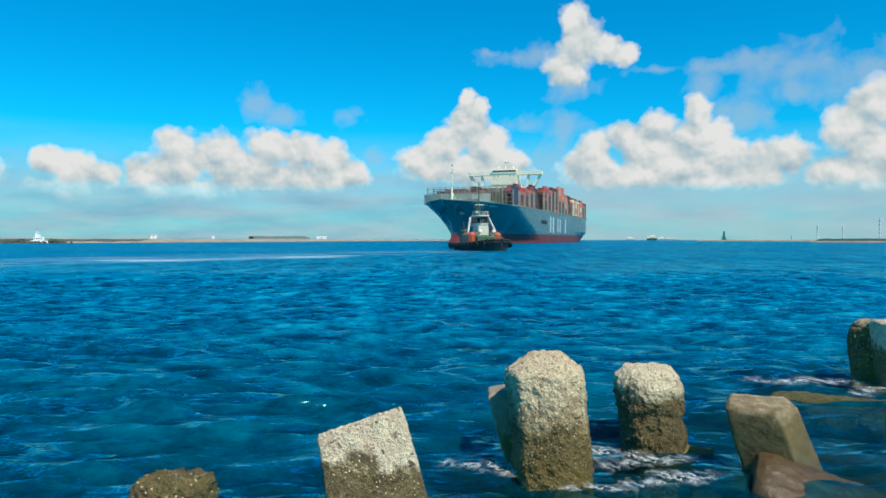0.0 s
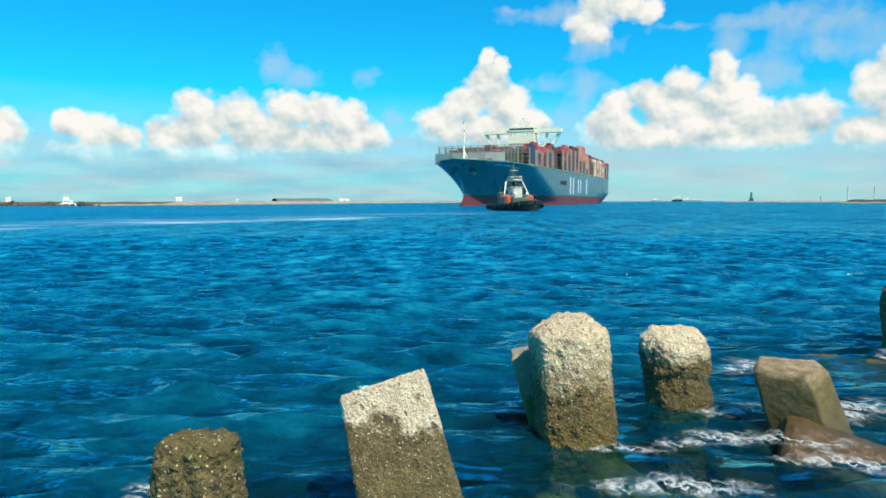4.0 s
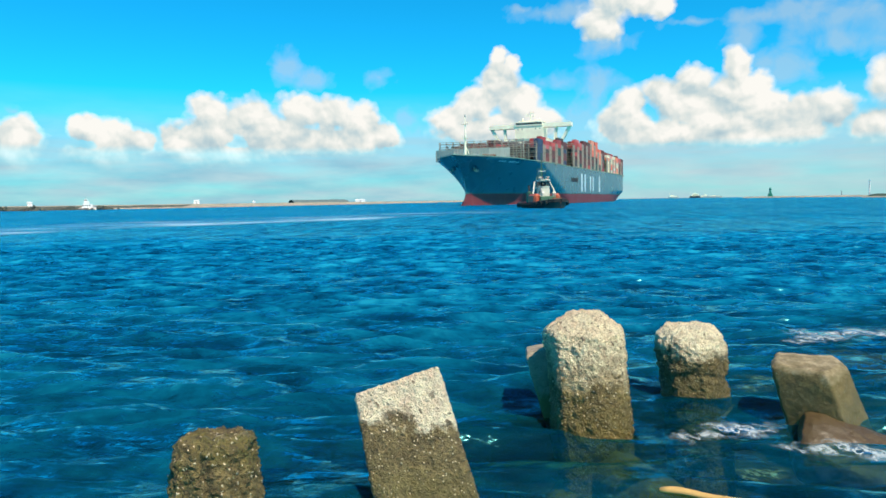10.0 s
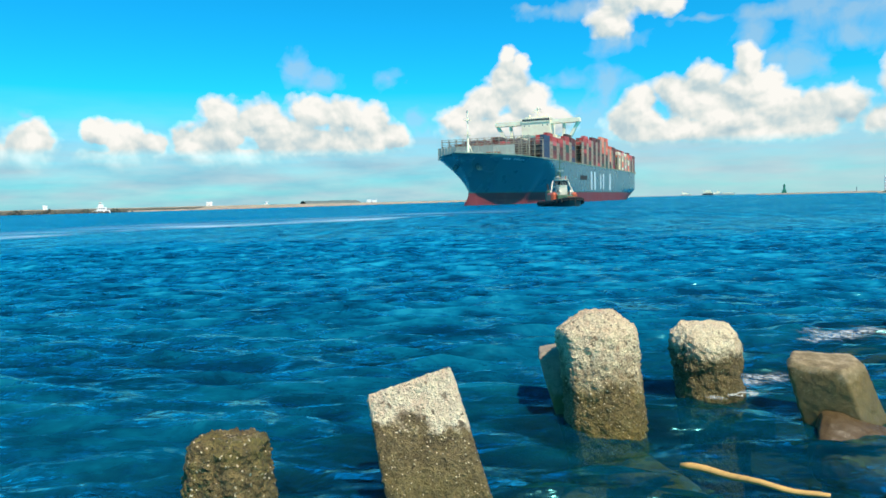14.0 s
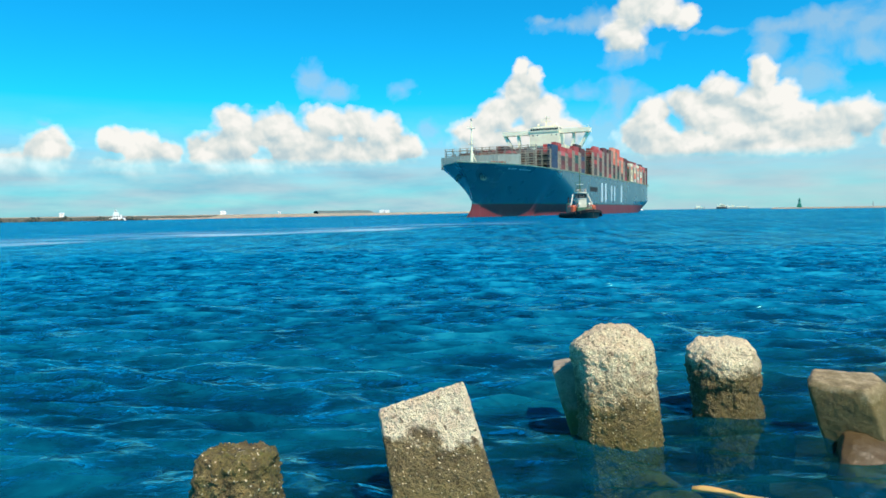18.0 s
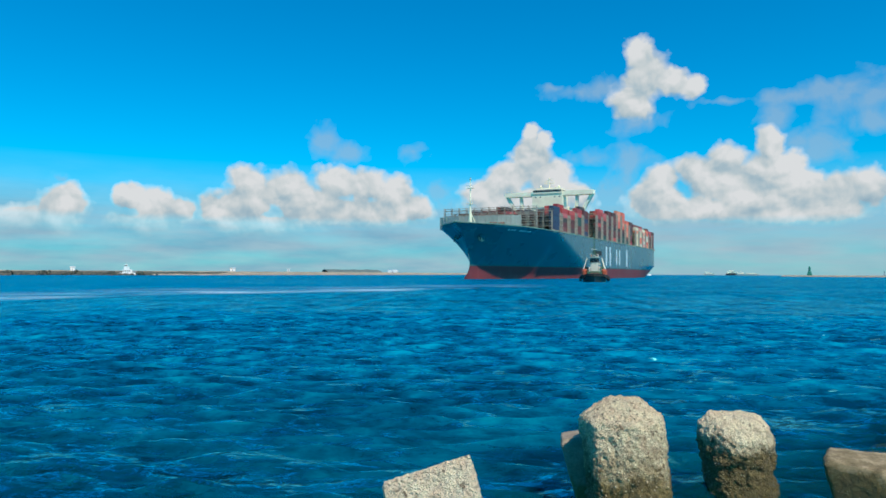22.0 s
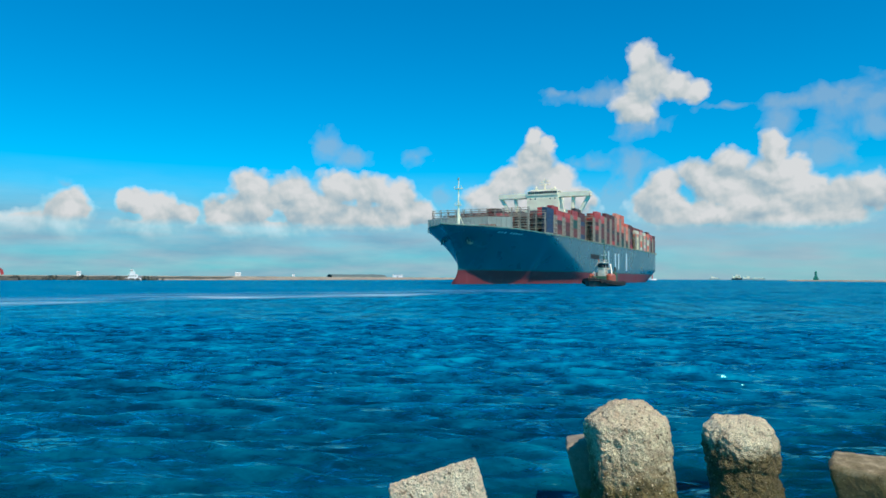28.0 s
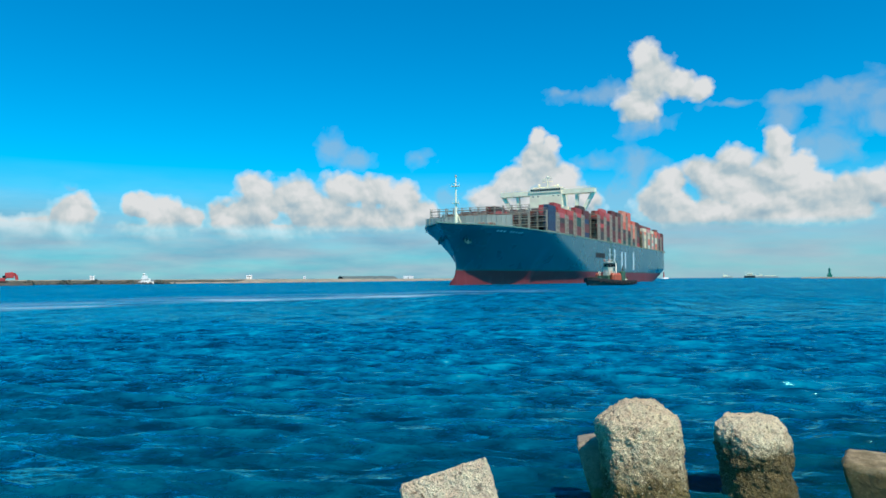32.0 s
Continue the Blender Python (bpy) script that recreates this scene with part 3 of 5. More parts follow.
HIGH_CLOUD = [
    (9.32, 17.12, 1.40, 1.30),
    (9.96, 15.39, 2.05, 1.96),
    (11.87, 14.96, 1.49, 1.12),
    (13.53, 14.42, 1.21, 0.93),
    (8.66, 13.45, 1.77, 1.49),
]
WISPS = [
    (4.69, 14.50, 2.70, 0.70),
    (2.66, 14.92, 1.30, 0.47),
    (9.53, 11.98, 2.24, 0.93),
    (15.75, 13.16, 1.96, 0.42),
    (7.36, 14.68, 1.86, 1.17),
    (-16.40, 10.66, 1.21, 1.40),
    (-14.12, 9.61, 1.68, 0.93),
    (-8.83, 9.93, 1.30, 0.84),
    (22.91, 13.39, 2.56, 0.93),
    (20.00, 13.03, 2.56, 0.65),
    (25.30, 10.79, 1.86, 1.40),
    (19.23, 11.63, 1.49, 1.40),
    (21.80, 9.64, 2.80, 1.86),
    (-35.28, 6.76, 0.93, 0.65),
    (-32.83, 3.73, 2.56, 1.17),
    (-6.71, 6.55, 2.33, 1.63),
    (8.66, 8.84, 2.33, 1.40),
    (5.82, 9.23, 2.10, 0.93),
    (7.80, 6.72, 2.10, 1.63),
    (-16.70, 2.32, 0.65, 0.47),
    (-30.0, 4.3, 7.5, 1.3),
    (-17.0, 4.4, 8.0, 1.4),
    (-5.5, 5.0, 4.5, 1.9),
    (6.5, 6.2, 4.0, 2.4),
    (15.0, 4.3, 9.0, 1.3),
    (25.5, 4.6, 6.0, 1.7),
    (25.5, 12.6, 3.6, 1.8),
    (30.0, 11.5, 3.0, 2.4),
]


def cloud_sheet():
    na, ne, R = 72, 24, 4700
    verts, uvs = [], []
    for j in range(ne + 1):
        el = -0.3 + 36.3 * j / ne
        for i in range(na + 1):
            az = -72 + 144 * i / na
            a, e = radians(az), radians(el)
            verts.append((R * math.sin(a) * math.cos(e), R * math.cos(a) * math.cos(e), R * math.sin(e)))
            uvs.append((az, el))
    faces = [(j * (na + 1) + i, j * (na + 1) + i + 1, (j + 1) * (na + 1) + i + 1, (j + 1) * (na + 1) + i) for j in range(ne) for i in range(na)]
    ob = quads("backdrop", verts, faces, cloud_material(BANK_WEST + BANK_MID + BANK_EAST + HIGH_CLOUD, WISPS), smooth=True)
    layer = ob.data.uv_layers.new(name="bearing")
    for loop in ob.data.loops:
        layer.data[loop.index].uv = uvs[loop.vertex_index]
    return tagged(ob, "white and grey cumulus clouds low over the horizon", "clouds", kind="structure")


CLOUDS = cloud_sheet()


# ---- breakwater blocks ----
def leg_mesh(name, top, foot, section, material, plateau=0.45, rise=0.2, lip=0.05, shift=(0, 0), slant=(0, 0), soft=5, rough=0.03, pebble=0.012, knob=21.0,
             seed=0, below=1.0, around=190, pitch=0.017, taper=0.0, ledge=None, upright=True, erode=0.0):
    """One leg of a cast block: a worn prism with a bevelled end, from its end down under the water.
    section: its corners across; plateau, rise: the flat end's share of the width and its height over the shoulder."""
    top, foot = Vector(top), Vector(foot)
    axis = (foot - top).normalized()
    length = (foot - top).length + below
    if upright:
        side, back = Vector((1, 0, 0)), Vector((0, 1, 0))
    else:
        side = Vector((0, 0, 1))
        side = (side - axis * side.dot(axis)).normalized()
        back = axis.cross(side)
    # points round the section at even steps, corners worn by averaging
    corners = [Vector((*c, 0)) for c in section]
    gaps = [(corners[(i + 1) % len(corners)] - c).length for i, c in enumerate(corners)]
    loop, i, gone = [], 0, 0.0
    for k in range(around):
        d = k / around * sum(gaps)
        while d > gone + gaps[i] + 1e-9:
            gone += gaps[i]
            i += 1
        loop.append(corners[i].lerp(corners[(i + 1) % len(corners)], (d - gone) / gaps[i]))
    for _ in range(2):
        loop = [sum((loop[(k + j) % around] for j in range(-soft, soft + 1)), Vector()) / (2 * soft + 1) for k in range(around)]
    # profile from the middle of the end over the shoulder and down the side: share of the section, distance along the leg
    rows = [(plateau * k / 8, 0.0, 0.0) for k in range(1, 8)]
    curve = [(plateau, 0.0)]
    n = max(5, int(math.hypot((1 - plateau) * 0.45, rise) / pitch))
    curve += [(plateau + (1 - plateau) * k / n, rise * k / n) for k in range(1, n + 1)]
    curve += [(1 + taper * k * pitch, rise + k * pitch) for k in range(1, int(length / pitch) + 1)]
    wide = max(1, int(lip / pitch))
    for _ in range(2):
        curve = [curve[0]] + [tuple(sum(curve[max(0, min(len(curve) - 1, k + j))][c] for j in range(-wide, wide + 1)) / (2 * wide + 1) for c in (0, 1)) for k in range(1, len(curve) - 1)] + [curve[-1]]
    rows += [(f, d, min(1.0, max(0.0, (d - rise * 0.5) / max(rise * 0.5, 0.03)))) for f, d in curve]
    move = Vector((seed * 3.7, seed * 1.3, seed * 0.7))
    bm = bmesh.new()
    rings = []
    for f, d, upon in rows:
        ring, over = [], max(0.0, 1 - d / max(rise, 0.02)) if d < rise else 0.0
        for k in range(around):
            u, v = loop[k].x * f, loop[k].y * f
            fall = max(0.0, 1 - d / (rise + 0.8))
            p = top + axis * d + side * (u + shift[0] * over) + back * (v + shift[1] * over) - axis * ((u * slant[0] + v * slant[1]) * fall)
            out = ((side * loop[k].x + back * loop[k].y).normalized() * upon - axis * (1 - upon)).normalized()
            q = p + move
            push = noise.fractal(q * 1.7, 1.0, 2.0, 3) * rough * 1.3 + noise.fractal(q * 7.0, 0.8, 2.1, 4) * rough * 0.6
            if pebble:
                near = noise.voronoi(q * knob)[0][0]
                pick = 0.5 + 0.5 * noise.cell(q * knob * 0.5)
                push += (0.45 - min(0.75, near)) * pebble * (0.5 + pick)
                push += (0.40 - min(0.7, noise.voronoi(q * knob * 0.45)[0][0])) * pebble * 1.1
            if erode:
                push -= max(0.0, noise.noise(q * 5.5) - 0.22) * erode
            worn = math.exp(-((d - rise) / 0.07) ** 2)
            push -= max(0.0, noise.noise(q * 4.3) + 0.1) * worn * rough * 1.6
            if ledge is not None and f >= 0.9:
                h = p.z - 1.2 - ledge + 0.05 * math.sin(3 * k / around * 6.28) + 0.06 * noise.noise(q * 3.0)
                push -= 0.034 / (1 + math.exp(max(-30, min(30, h * 60)))) * math.exp(-max(0.0, -h) * 1.6)
            ring.append(bm.verts.new(p + out * push))
        rings.append(ring)
    for r0, r1 in zip(rings, rings[1:]):
        for k in range(around):
            j = (k + 1) % around
            bm.faces.new((r0[k], r0[j], r1[j], r1[k]))
    bm.faces.new(rings[0][::-1])
    bm.faces.new(rings[-1])
    bmesh.ops.recalc_face_normals(bm, faces=bm.faces)
    return mesh_of(name, bm, material, True)


def sunk_leg(parent, start, end, r0, r1, material):
    bm = bmesh.new()
    start, end = Vector(start), Vector(end)
    n, k = 26, 28
    q = (end - start).to_track_quat("Z", "X").to_matrix()
    rings = []
    for i in range(n + 1):
        c = start.lerp(end, i / n)
        r = r0 + (r1 - r0) * i / n
        if i == n:
            r *= 0.86
        ring = []
        for j in range(k):
            a = 2 * math.pi * j / k
            p = c + q @ Vector((math.cos(a) * r, math.sin(a) * r, 0))
            ring.append(bm.verts.new(p + (p - c).normalized() * noise.fractal(p * 3.0, 1.0, 2.0, 3) * 0.05))
        rings.append(ring)
    for a, b in zip(rings, rings[1:]):
        for j in range(k):
            bm.faces.new((a[j], a[(j + 1) % k], b[(j + 1) % k], b[j]))
    bm.faces.new(rings[0][::-1])
    bm.faces.new(rings[-1])
    bmesh.ops.recalc_face_normals(bm, faces=bm.faces)
    return part("leg", bm, material, parent, smooth=True)


def block(label, top, foot, section, material, sunk=(), **more):
    """A tetrapod: an Empty at the foot of its standing leg, the legs as parts."""
    base = Vector((foot[0], foot[1], -1.2))
    ob = thing("tetrapod", Matrix.Translation(base), label, "breakwater block", "breakwater blocks")
    leg = new("leg", leg_mesh("leg", Vector(top) - base, Vector(foot) - base, section, material, **more))
    leg.parent = ob
    for start, end, r0, r1 in sunk:
        sunk_leg(ob, Vector(start) - base, Vector(end) - base, r0, r1, WEED)
    return ob


block("rough brown concrete tetrapod leg standing in the water", (-2.08, 5.32, 1.00), (-2.05, 5.26, -0.1),
      [(-0.36, 0.02), (-0.22, -0.27), (0.14, -0.31), (0.35, -0.08), (0.31, 0.24), (-0.02, 0.34), (-0.29, 0.24)], CONCRETE_BROWN,
      (((-2.05, 5.2, -0.5), (-2.9, 4.6, -1.3), 0.42, 0.34), ((-2.0, 5.3, -0.6), (-1.6, 6.3, -1.4), 0.42, 0.34)),
      plateau=0.72, rise=0.10, lip=0.03, shift=(0.03, 0.02), slant=(0.05, -0.1), soft=4, rough=0.034, pebble=0.034, knob=27.0, seed=1, taper=0.03, erode=0.07, pitch=0.013, around=210)
block("leaning concrete tetrapod leg with pale dry top", (-0.77, 6.56, 1.07), (-0.43, 6.14, -0.1),
      [(-0.39, -0.33), (0.47, -0.31), (0.36, 0.34), (-0.38, 0.36)], CONCRETE_PALE,
      (((-0.4, 6.1, -0.9), (0.3, 5.4, -1.6), 0.45, 0.36),),
      plateau=0.94, rise=0.03, lip=0.035, slant=(0.34, -0.30), soft=4, rough=0.010, pebble=0.014, knob=34.0, seed=2, taper=0.10, erode=0.03, pitch=0.013, around=230)
block("tall concrete tetrapod leg, pale top and weedy foot", (1.27, 8.72, 1.37), (1.36, 8.36, -0.2),
      [(-0.51, 0.10), (-0.40, -0.34), (0.06, -0.48), (0.42, -0.32), (0.50, 0.10), (0.36, 0.44), (-0.30, 0.48)], CONCRETE_PEBBLE,
      (((1.42, 8.35, -0.42), (2.45, 6.15, -0.58), 0.32, 0.30), ((1.3, 8.3, -0.8), (0.2, 7.3, -1.6), 0.42, 0.36)),
      plateau=0.42, rise=0.20, lip=0.03, shift=(0.03, 0.05), soft=3, rough=0.018, pebble=0.034, knob=24.0, seed=3, taper=-0.02, erode=0.05)
block("tan concrete tetrapod leg tilted behind another", (0.76, 9.34, 0.80), (1.02, 9.05, -0.1),
      [(-0.20, -0.22), (0.24, -0.26), (0.26, 0.22), (-0.18, 0.26)], CONCRETE_TAN,
      (), plateau=0.80, rise=0.06, lip=0.03, slant=(0.18, 0), soft=4, rough=0.008, pebble=0.004, seed=4)
block("stubby concrete tetrapod leg with crusted white top", (2.93, 9.93, 1.00), (3.00, 9.76, -0.1),
      [(-0.56, 0.02), (-0.42, -0.38), (0.10, -0.48), (0.42, -0.28), (0.50, 0.10), (0.30, 0.44), (-0.32, 0.44)], CONCRETE_CRUST,
      (((3.0, 9.7, -0.35), (3.72, 9.50, -0.36), 0.36, 0.26),),
      plateau=0.60, rise=0.16, lip=0.09, soft=9, rough=0.032, pebble=0.032, knob=26.0, seed=5, taper=-0.06, ledge=0.40, erode=0.06)
block("smooth wet concrete tetrapod leg, brown weed on it", (4.00, 8.74, 0.74), (4.24, 8.60, -0.1),
      [(-0.47, 0.00), (0.04, -0.37), (0.42, -0.10), (0.46, 0.19), (-0.23, 0.42)], CONCRETE_SMOOTH,
      (((4.3, 8.5, -0.6), (5.2, 8.0, -0.62), 0.42, 0.34),),
      plateau=0.86, rise=0.05, lip=0.008, slant=(0.05, 0.16), soft=2, rough=0.012, pebble=0.004, seed=6, taper=0.10, erode=0.02)
block("low red-brown tetrapod leg washed over by the waves", (3.72, 8.28, 0.03), (4.65, 7.92, -0.26),
      [(0.26, -0.32), (0.24, -0.02), (-0.04, 0.56), (-0.45, 0.50), (-0.45, -0.40)], CONCRETE_RED,
      (), plateau=0.76, rise=0.09, lip=0.06, soft=9, rough=0.020, pebble=0.008, seed=7, below=0.7, upright=False, erode=0.02)
block("dark rounded concrete tetrapod leg far along the breakwater", (8.60, 14.0, 1.20), (8.62, 13.9, -0.1),
      [(-0.44, 0.0), (-0.30, -0.36), (0.10, -0.44), (0.40, -0.20), (0.40, 0.30), (0.0, 0.44), (-0.32, 0.32)], CONCRETE_BROWN,
      (), plateau=0.5, rise=0.14, lip=0.10, soft=10, rough=0.034, pebble=0.024, seed=8, erode=0.05, around=130, pitch=0.026)
block("upright pale concrete tetrapod leg far along the breakwater", (8.80, 13.4, 1.24), (8.86, 13.3, -0.1),
      [(-0.48, -0.14), (-0.36, -0.36), (0.40, -0.36), (0.44, 0.36), (-0.40, 0.36)], CONCRETE_PALE,
      (), plateau=0.9, rise=0.05, lip=0.04, soft=4, rough=0.016, pebble=0.004, seed=9, around=130, pitch=0.026)
block("low concrete tetrapod leg awash between two swells", (6.2, 13.3, -0.44), (7.5, 12.3, -0.40),
      [(0.42, 0.0), (0.28, 0.34), (-0.3, 0.36), (-0.4, 0.0), (-0.3, -0.36), (0.28, -0.34)], CONCRETE_BROWN,
      (), plateau=0.6, rise=0.12, lip=0.08, soft=8, rough=0.03, pebble=0.012, seed=10, below=0.2, upright=False, around=110, pitch=0.03)

# ---- the container ship: x forward from the bow, y to port, z up ----
SHIP = thing("container_ship", pose(-0.9, 426.3, 0, 0, 0, 249.8), "large blue container ship with red underside, loaded high with containers", "ship")
BEAM = 29.4


def deck_half(s):
    """Half breadth of the deck edge s metres behind the bow."""
    if s < 70:
        return BEAM * (1 - (1 - s / 70) ** 2.4) * 0.985 + 0.4
    if s > 360:
        return BEAM - 2.2 * ((s - 360) / 40) ** 2
    return BEAM


def stem(z):
    """How far behind the bow tip the stem lies at height z."""
    if z >= 8:
        u = max(0.0, min(1.0, (27.6 - z) / 19.6))
        return 18.5 * (1 - (1 - u) ** 2.1)
    return 18.5 - 0.2 * (8 - z) - 5.5 * math.exp(-((z + 0.5) / 3.2) ** 2)


def transom(z):
    return 400 if z > 11 else 400 - 3.2 * (11 - z)


def sheer(s):
    return 26.0 + 1.6 * max(0.0, 1 - s / 62) ** 1.2


def hull_point(f, s, side):
    """f: 0 at the keel line 3 m under water, 1 at the deck edge."""
    z = -3 + f * (sheer(s) + 3)
    s0, s1, zz = stem(z), transom(z), z
    z = max(z, 2.0) if s < 152 else z
    if s <= 71:
        w = max(0.0, min(1.0, (s - 12) / 59))
        low = 3.0 * (1 - w)
        t = max(0.0, min(1.0, (z - low) / (25.8 - low)))
        lo, hi = 15.8 * max(0.0, (s - 15) / 56) ** 1.1, deck_half(s)
        half = lo + (hi - lo) * t ** (2.2 - 1.15 * w)
    elif s < 152:
        edge = 24.8 - (s - 71) * 0.315
        d = edge - z
        half = BEAM - 0.72 * (d if d > 3 else (0 if d < -3 else (d + 3) ** 2 / 12))
    else:
        w = min(1.0, max(0, z + 3) / 13) ** 0.6 if s > 250 else 1.0
        lo = BEAM * (1 - 0.55 * ((s - 290) / 110) ** 2) if s > 290 else BEAM
        half = lo + (deck_half(s) - lo) * w
    near = max(0.0, min(1.0, (s - s0) / 14))
    half *= near ** 0.55
    return (-max(s0, min(s, s1)), side * half, zz)


def hull():
    ss = [0, 1, 2, 3.5, 5, 7, 9, 11, 13, 15, 17, 19, 21, 23, 26, 29, 33, 37, 42, 47, 53, 60, 66, 71, 74, 78, 83, 88, 94, 100, 106, 112, 118, 124, 130, 136, 142, 148, 154, 180, 215, 250, 280, 310, 335, 355, 370, 382, 391, 397, 400]
    bands = (("antifouling_hull", HULL_RED, -3, 6.6, "dark red antifouling paint"), ("boot_line", HULL_LINE, 6.6, 7.3, "dark green line"), ("hull", HULL_BLUE, 7.3, 99, "sky blue painted hull plating"))
    for name, material, zlo, zhi, label in bands:
        n = 20 if name == "hull" else (9 if zhi < 7 else 1)
        verts, faces = [], []
        for side in (1, -1):
            base = len(verts)
            for s in ss:
                f0, f1 = (zlo + 3) / (sheer(s) + 3), min(1.0, (zhi + 3) / (sheer(s) + 3))
                for k in range(n + 1):
                    verts.append(hull_point(f0 + (f1 - f0) * k / n, s, side))
            for i in range(len(ss) - 1):
                for k in range(n):
                    a = base + i * (n + 1) + k
                    q = (a, a + 1, a + n + 2, a + n + 1)
                    faces.append(q if side > 0 else q[::-1])
            if side < 0:
                last = (len(ss) - 1) * (n + 1)
                for k in range(n):
                    faces.append((last + k, last + k + 1, base + last + k + 1, base + last + k))
        quads(name, verts, faces, material, SHIP, True, label)
    verts, faces = [], []
    for s in ss:
        for side in (1, -1):
            x, y, z = hull_point(1, s, side)
            verts.append((x, y * 0.992, z - 0.6))
    for i in range(len(ss) - 1):
        faces.append((2 * i, 2 * i + 1, 2 * i + 3, 2 * i + 2))
    quads("deck", verts, faces, DECK_GREEN, SHIP, False, "green painted steel deck")
    # rounded deck edge rail all along
    for side in (1, -1):
        bm = bmesh.new()
        for s0, s1 in zip(ss, ss[1:]):
            a, b = Vector(hull_point(1, s0, side)), Vector(hull_point(1, s1, side))
            if (a - b).length > 0.2:
                beam(bm, a, b, 0.45, 0.6)
        part("gunwale", bm, DECK_GREEN, SHIP, "pale green deck edge")


hull()


def ship_fittings():
    # anchors in their pockets
    for side in (1, -1):
        x, y, z = hull_point(0.80, 17, side)
        bm = bmesh.new()
        tube(bm, (x - 1, y - side * 1.5, z + 1.0), (x + 0.6, y + side * 1.0, z - 0.4), 1.5, 1.25, 14)
        pocket = part("anchor_pocket", bm, HULL_BLUE, SHIP, "bulging blue anchor pocket")
        bm = bmesh.new()
        beam(bm, (x + 0.7, y + side * 1.2, z + 0.2), (x + 0.9, y + side * 1.5, z - 2.6), 0.6)
        beam(bm, (x + 2.1, y + side * 0.6, z - 1.9), (x - 0.6, y + side * 2.2, z - 1.9), 0.6, 0.9)
        beam(bm, (x + 2.1, y + side * 0.6, z - 1.9), (x + 2.3, y + side * 0.6, z - 0.3), 0.5)
        beam(bm, (x - 0.6, y + side * 2.2, z - 1.9), (x - 0.5, y + side * 2.3, z - 0.3), 0.5)
        part("anchor", bm, HULL_LINE, SHIP, "stockless steel anchor")
    # name on the bow as plain bars
    for k in range(9):
        if k == 3:
            continue
        s = 25 + k * 1.9
        a, b = Vector(hull_point(0.915, s, 1)), Vector(hull_point(0.94, s + 1.1, 1))
        bm = bmesh.new()
        n = Vector((0.55, 0.8, -0.2)) * 0.16
        c, d = Vector(hull_point(0.915, s + 1.1, 1)), Vector(hull_point(0.94, s, 1))
        bm.faces.new([bm.verts.new(v + n) for v in (a, c, b, d)])
        part("bow_marking", bm, LETTER_WHITE, SHIP, "small white bar")
    # large white marking on the port side, drawn as plain shapes
    y = BEAM + 0.06
    for s0, w, z0, z1 in ((186, 4.5, 8.6, 22), (198, 4.5, 8.6, 22), (219, 4.0, 9.5, 21), (230, 4.0, 9.5, 21), (256, 5.0, 8.6, 22)):
        bm = bmesh.new()
        box(bm, -s0 - w, -s0, y - 0.05, y + 0.02, z0, z1)
        part("side_marking", bm, LETTER_WHITE, SHIP, "tall white bar")
    bm = bmesh.new()
    box(bm, -174, -152, y - 0.4, y + 0.05, 15.4, 18.4)
    part("side_door", bm, BLACK_RUBBER, SHIP, "dark recessed pilot door")
    # foremast on the bow
    bm = bmesh.new()
    tube(bm, (-19, 0, 26.5), (-19, 0, 36), 0.9, 0.5, 10)
    tube(bm, (-19, 0, 36), (-19, 0, 49.6), 0.42, 0.22, 10)
    for dy in (-2.4, 2.4):
        beam(bm, (-21.5, dy, 26.5), (-19, 0, 34), 0.35)
    mast = part("foremast", bm, SHIP_WHITE, SHIP, "white steel foremast")
    for z, w in ((37.5, 1.6), (45.4, 1.9)):
        bm = bmesh.new()
        box(bm, -19.8, -18.2, -w, w, z, z + 0.25)
        for dy in (-w, w):
            beam(bm, (-18.3, dy, z), (-18.3, dy, z + 1.3), 0.12)
        beam(bm, (-18.3, -w, z + 1.3), (-18.3, w, z + 1.3), 0.12)
        part("mast_platform", bm, SHIP_WHITE, mast)
    bm = bmesh.new()
    tube(bm, (-19, 0, 49.6), (-19, 0, 50.8), 0.5, 0.4, 8)
    part("mast_light", bm, SHIP_GREY, mast)
    # windlasses and bollards on the forecastle
    for dy in (-8, -3, 3, 8, 12, -12):
        bm = bmesh.new()
        s = 26 + abs(dy) * 0.5
        tube(bm, (-s, dy - 1.2, 28.1), (-s, dy + 1.2, 28.1), 1.1, 1.1, 12)
        box(bm, -s - 1.3, -s + 1.3, dy - 1.6, dy - 1.25, 26.6, 29)
        box(bm, -s - 1.3, -s + 1.3, dy + 1.25, dy + 1.6, 26.6, 29)
        part("windlass", bm, SHIP_GREY if dy % 2 else RUST, SHIP)
    # bow rail
    for side in (1, -1):
        bm = bmesh.new()
        last = None
        for k in range(15):
            s = 1 + k * 2.6
            x, yy, z = hull_point(1, s, side)
            beam(bm, (x, yy, z), (x, yy, z + 1.2), 0.1)
            if last:
                for h in (0.6, 1.2):
                    beam(bm, (last[0], last[1], last[2] + h), (x, yy, z + h), 0.08)
            last = (x, yy, z)
        part("bow_rail", bm, SHIP_GREY, SHIP)
    # wave screen across the bow with its stiffened lattice above
    bm = bmesh.new()
    pts = [(-40, -27.3), (-36, -14), (-36, 8), (-40, 19.5)]
    for (xa, ya), (xb, yb) in zip(pts, pts[1:]):
        d = Vector((xb - xa, yb - ya, 0)).normalized()
        nrm = Vector((d.y, -d.x, 0)) * 0.25
        a, b = Vector((xa, ya, 26.2)), Vector((xb, yb, 26.2))
        vs = [bm.verts.new(p + o + Vector((0, 0, h))) for h in (0, 6.9) for p, o in ((a, nrm), (b, nrm), (b, -nrm), (a, -nrm))]
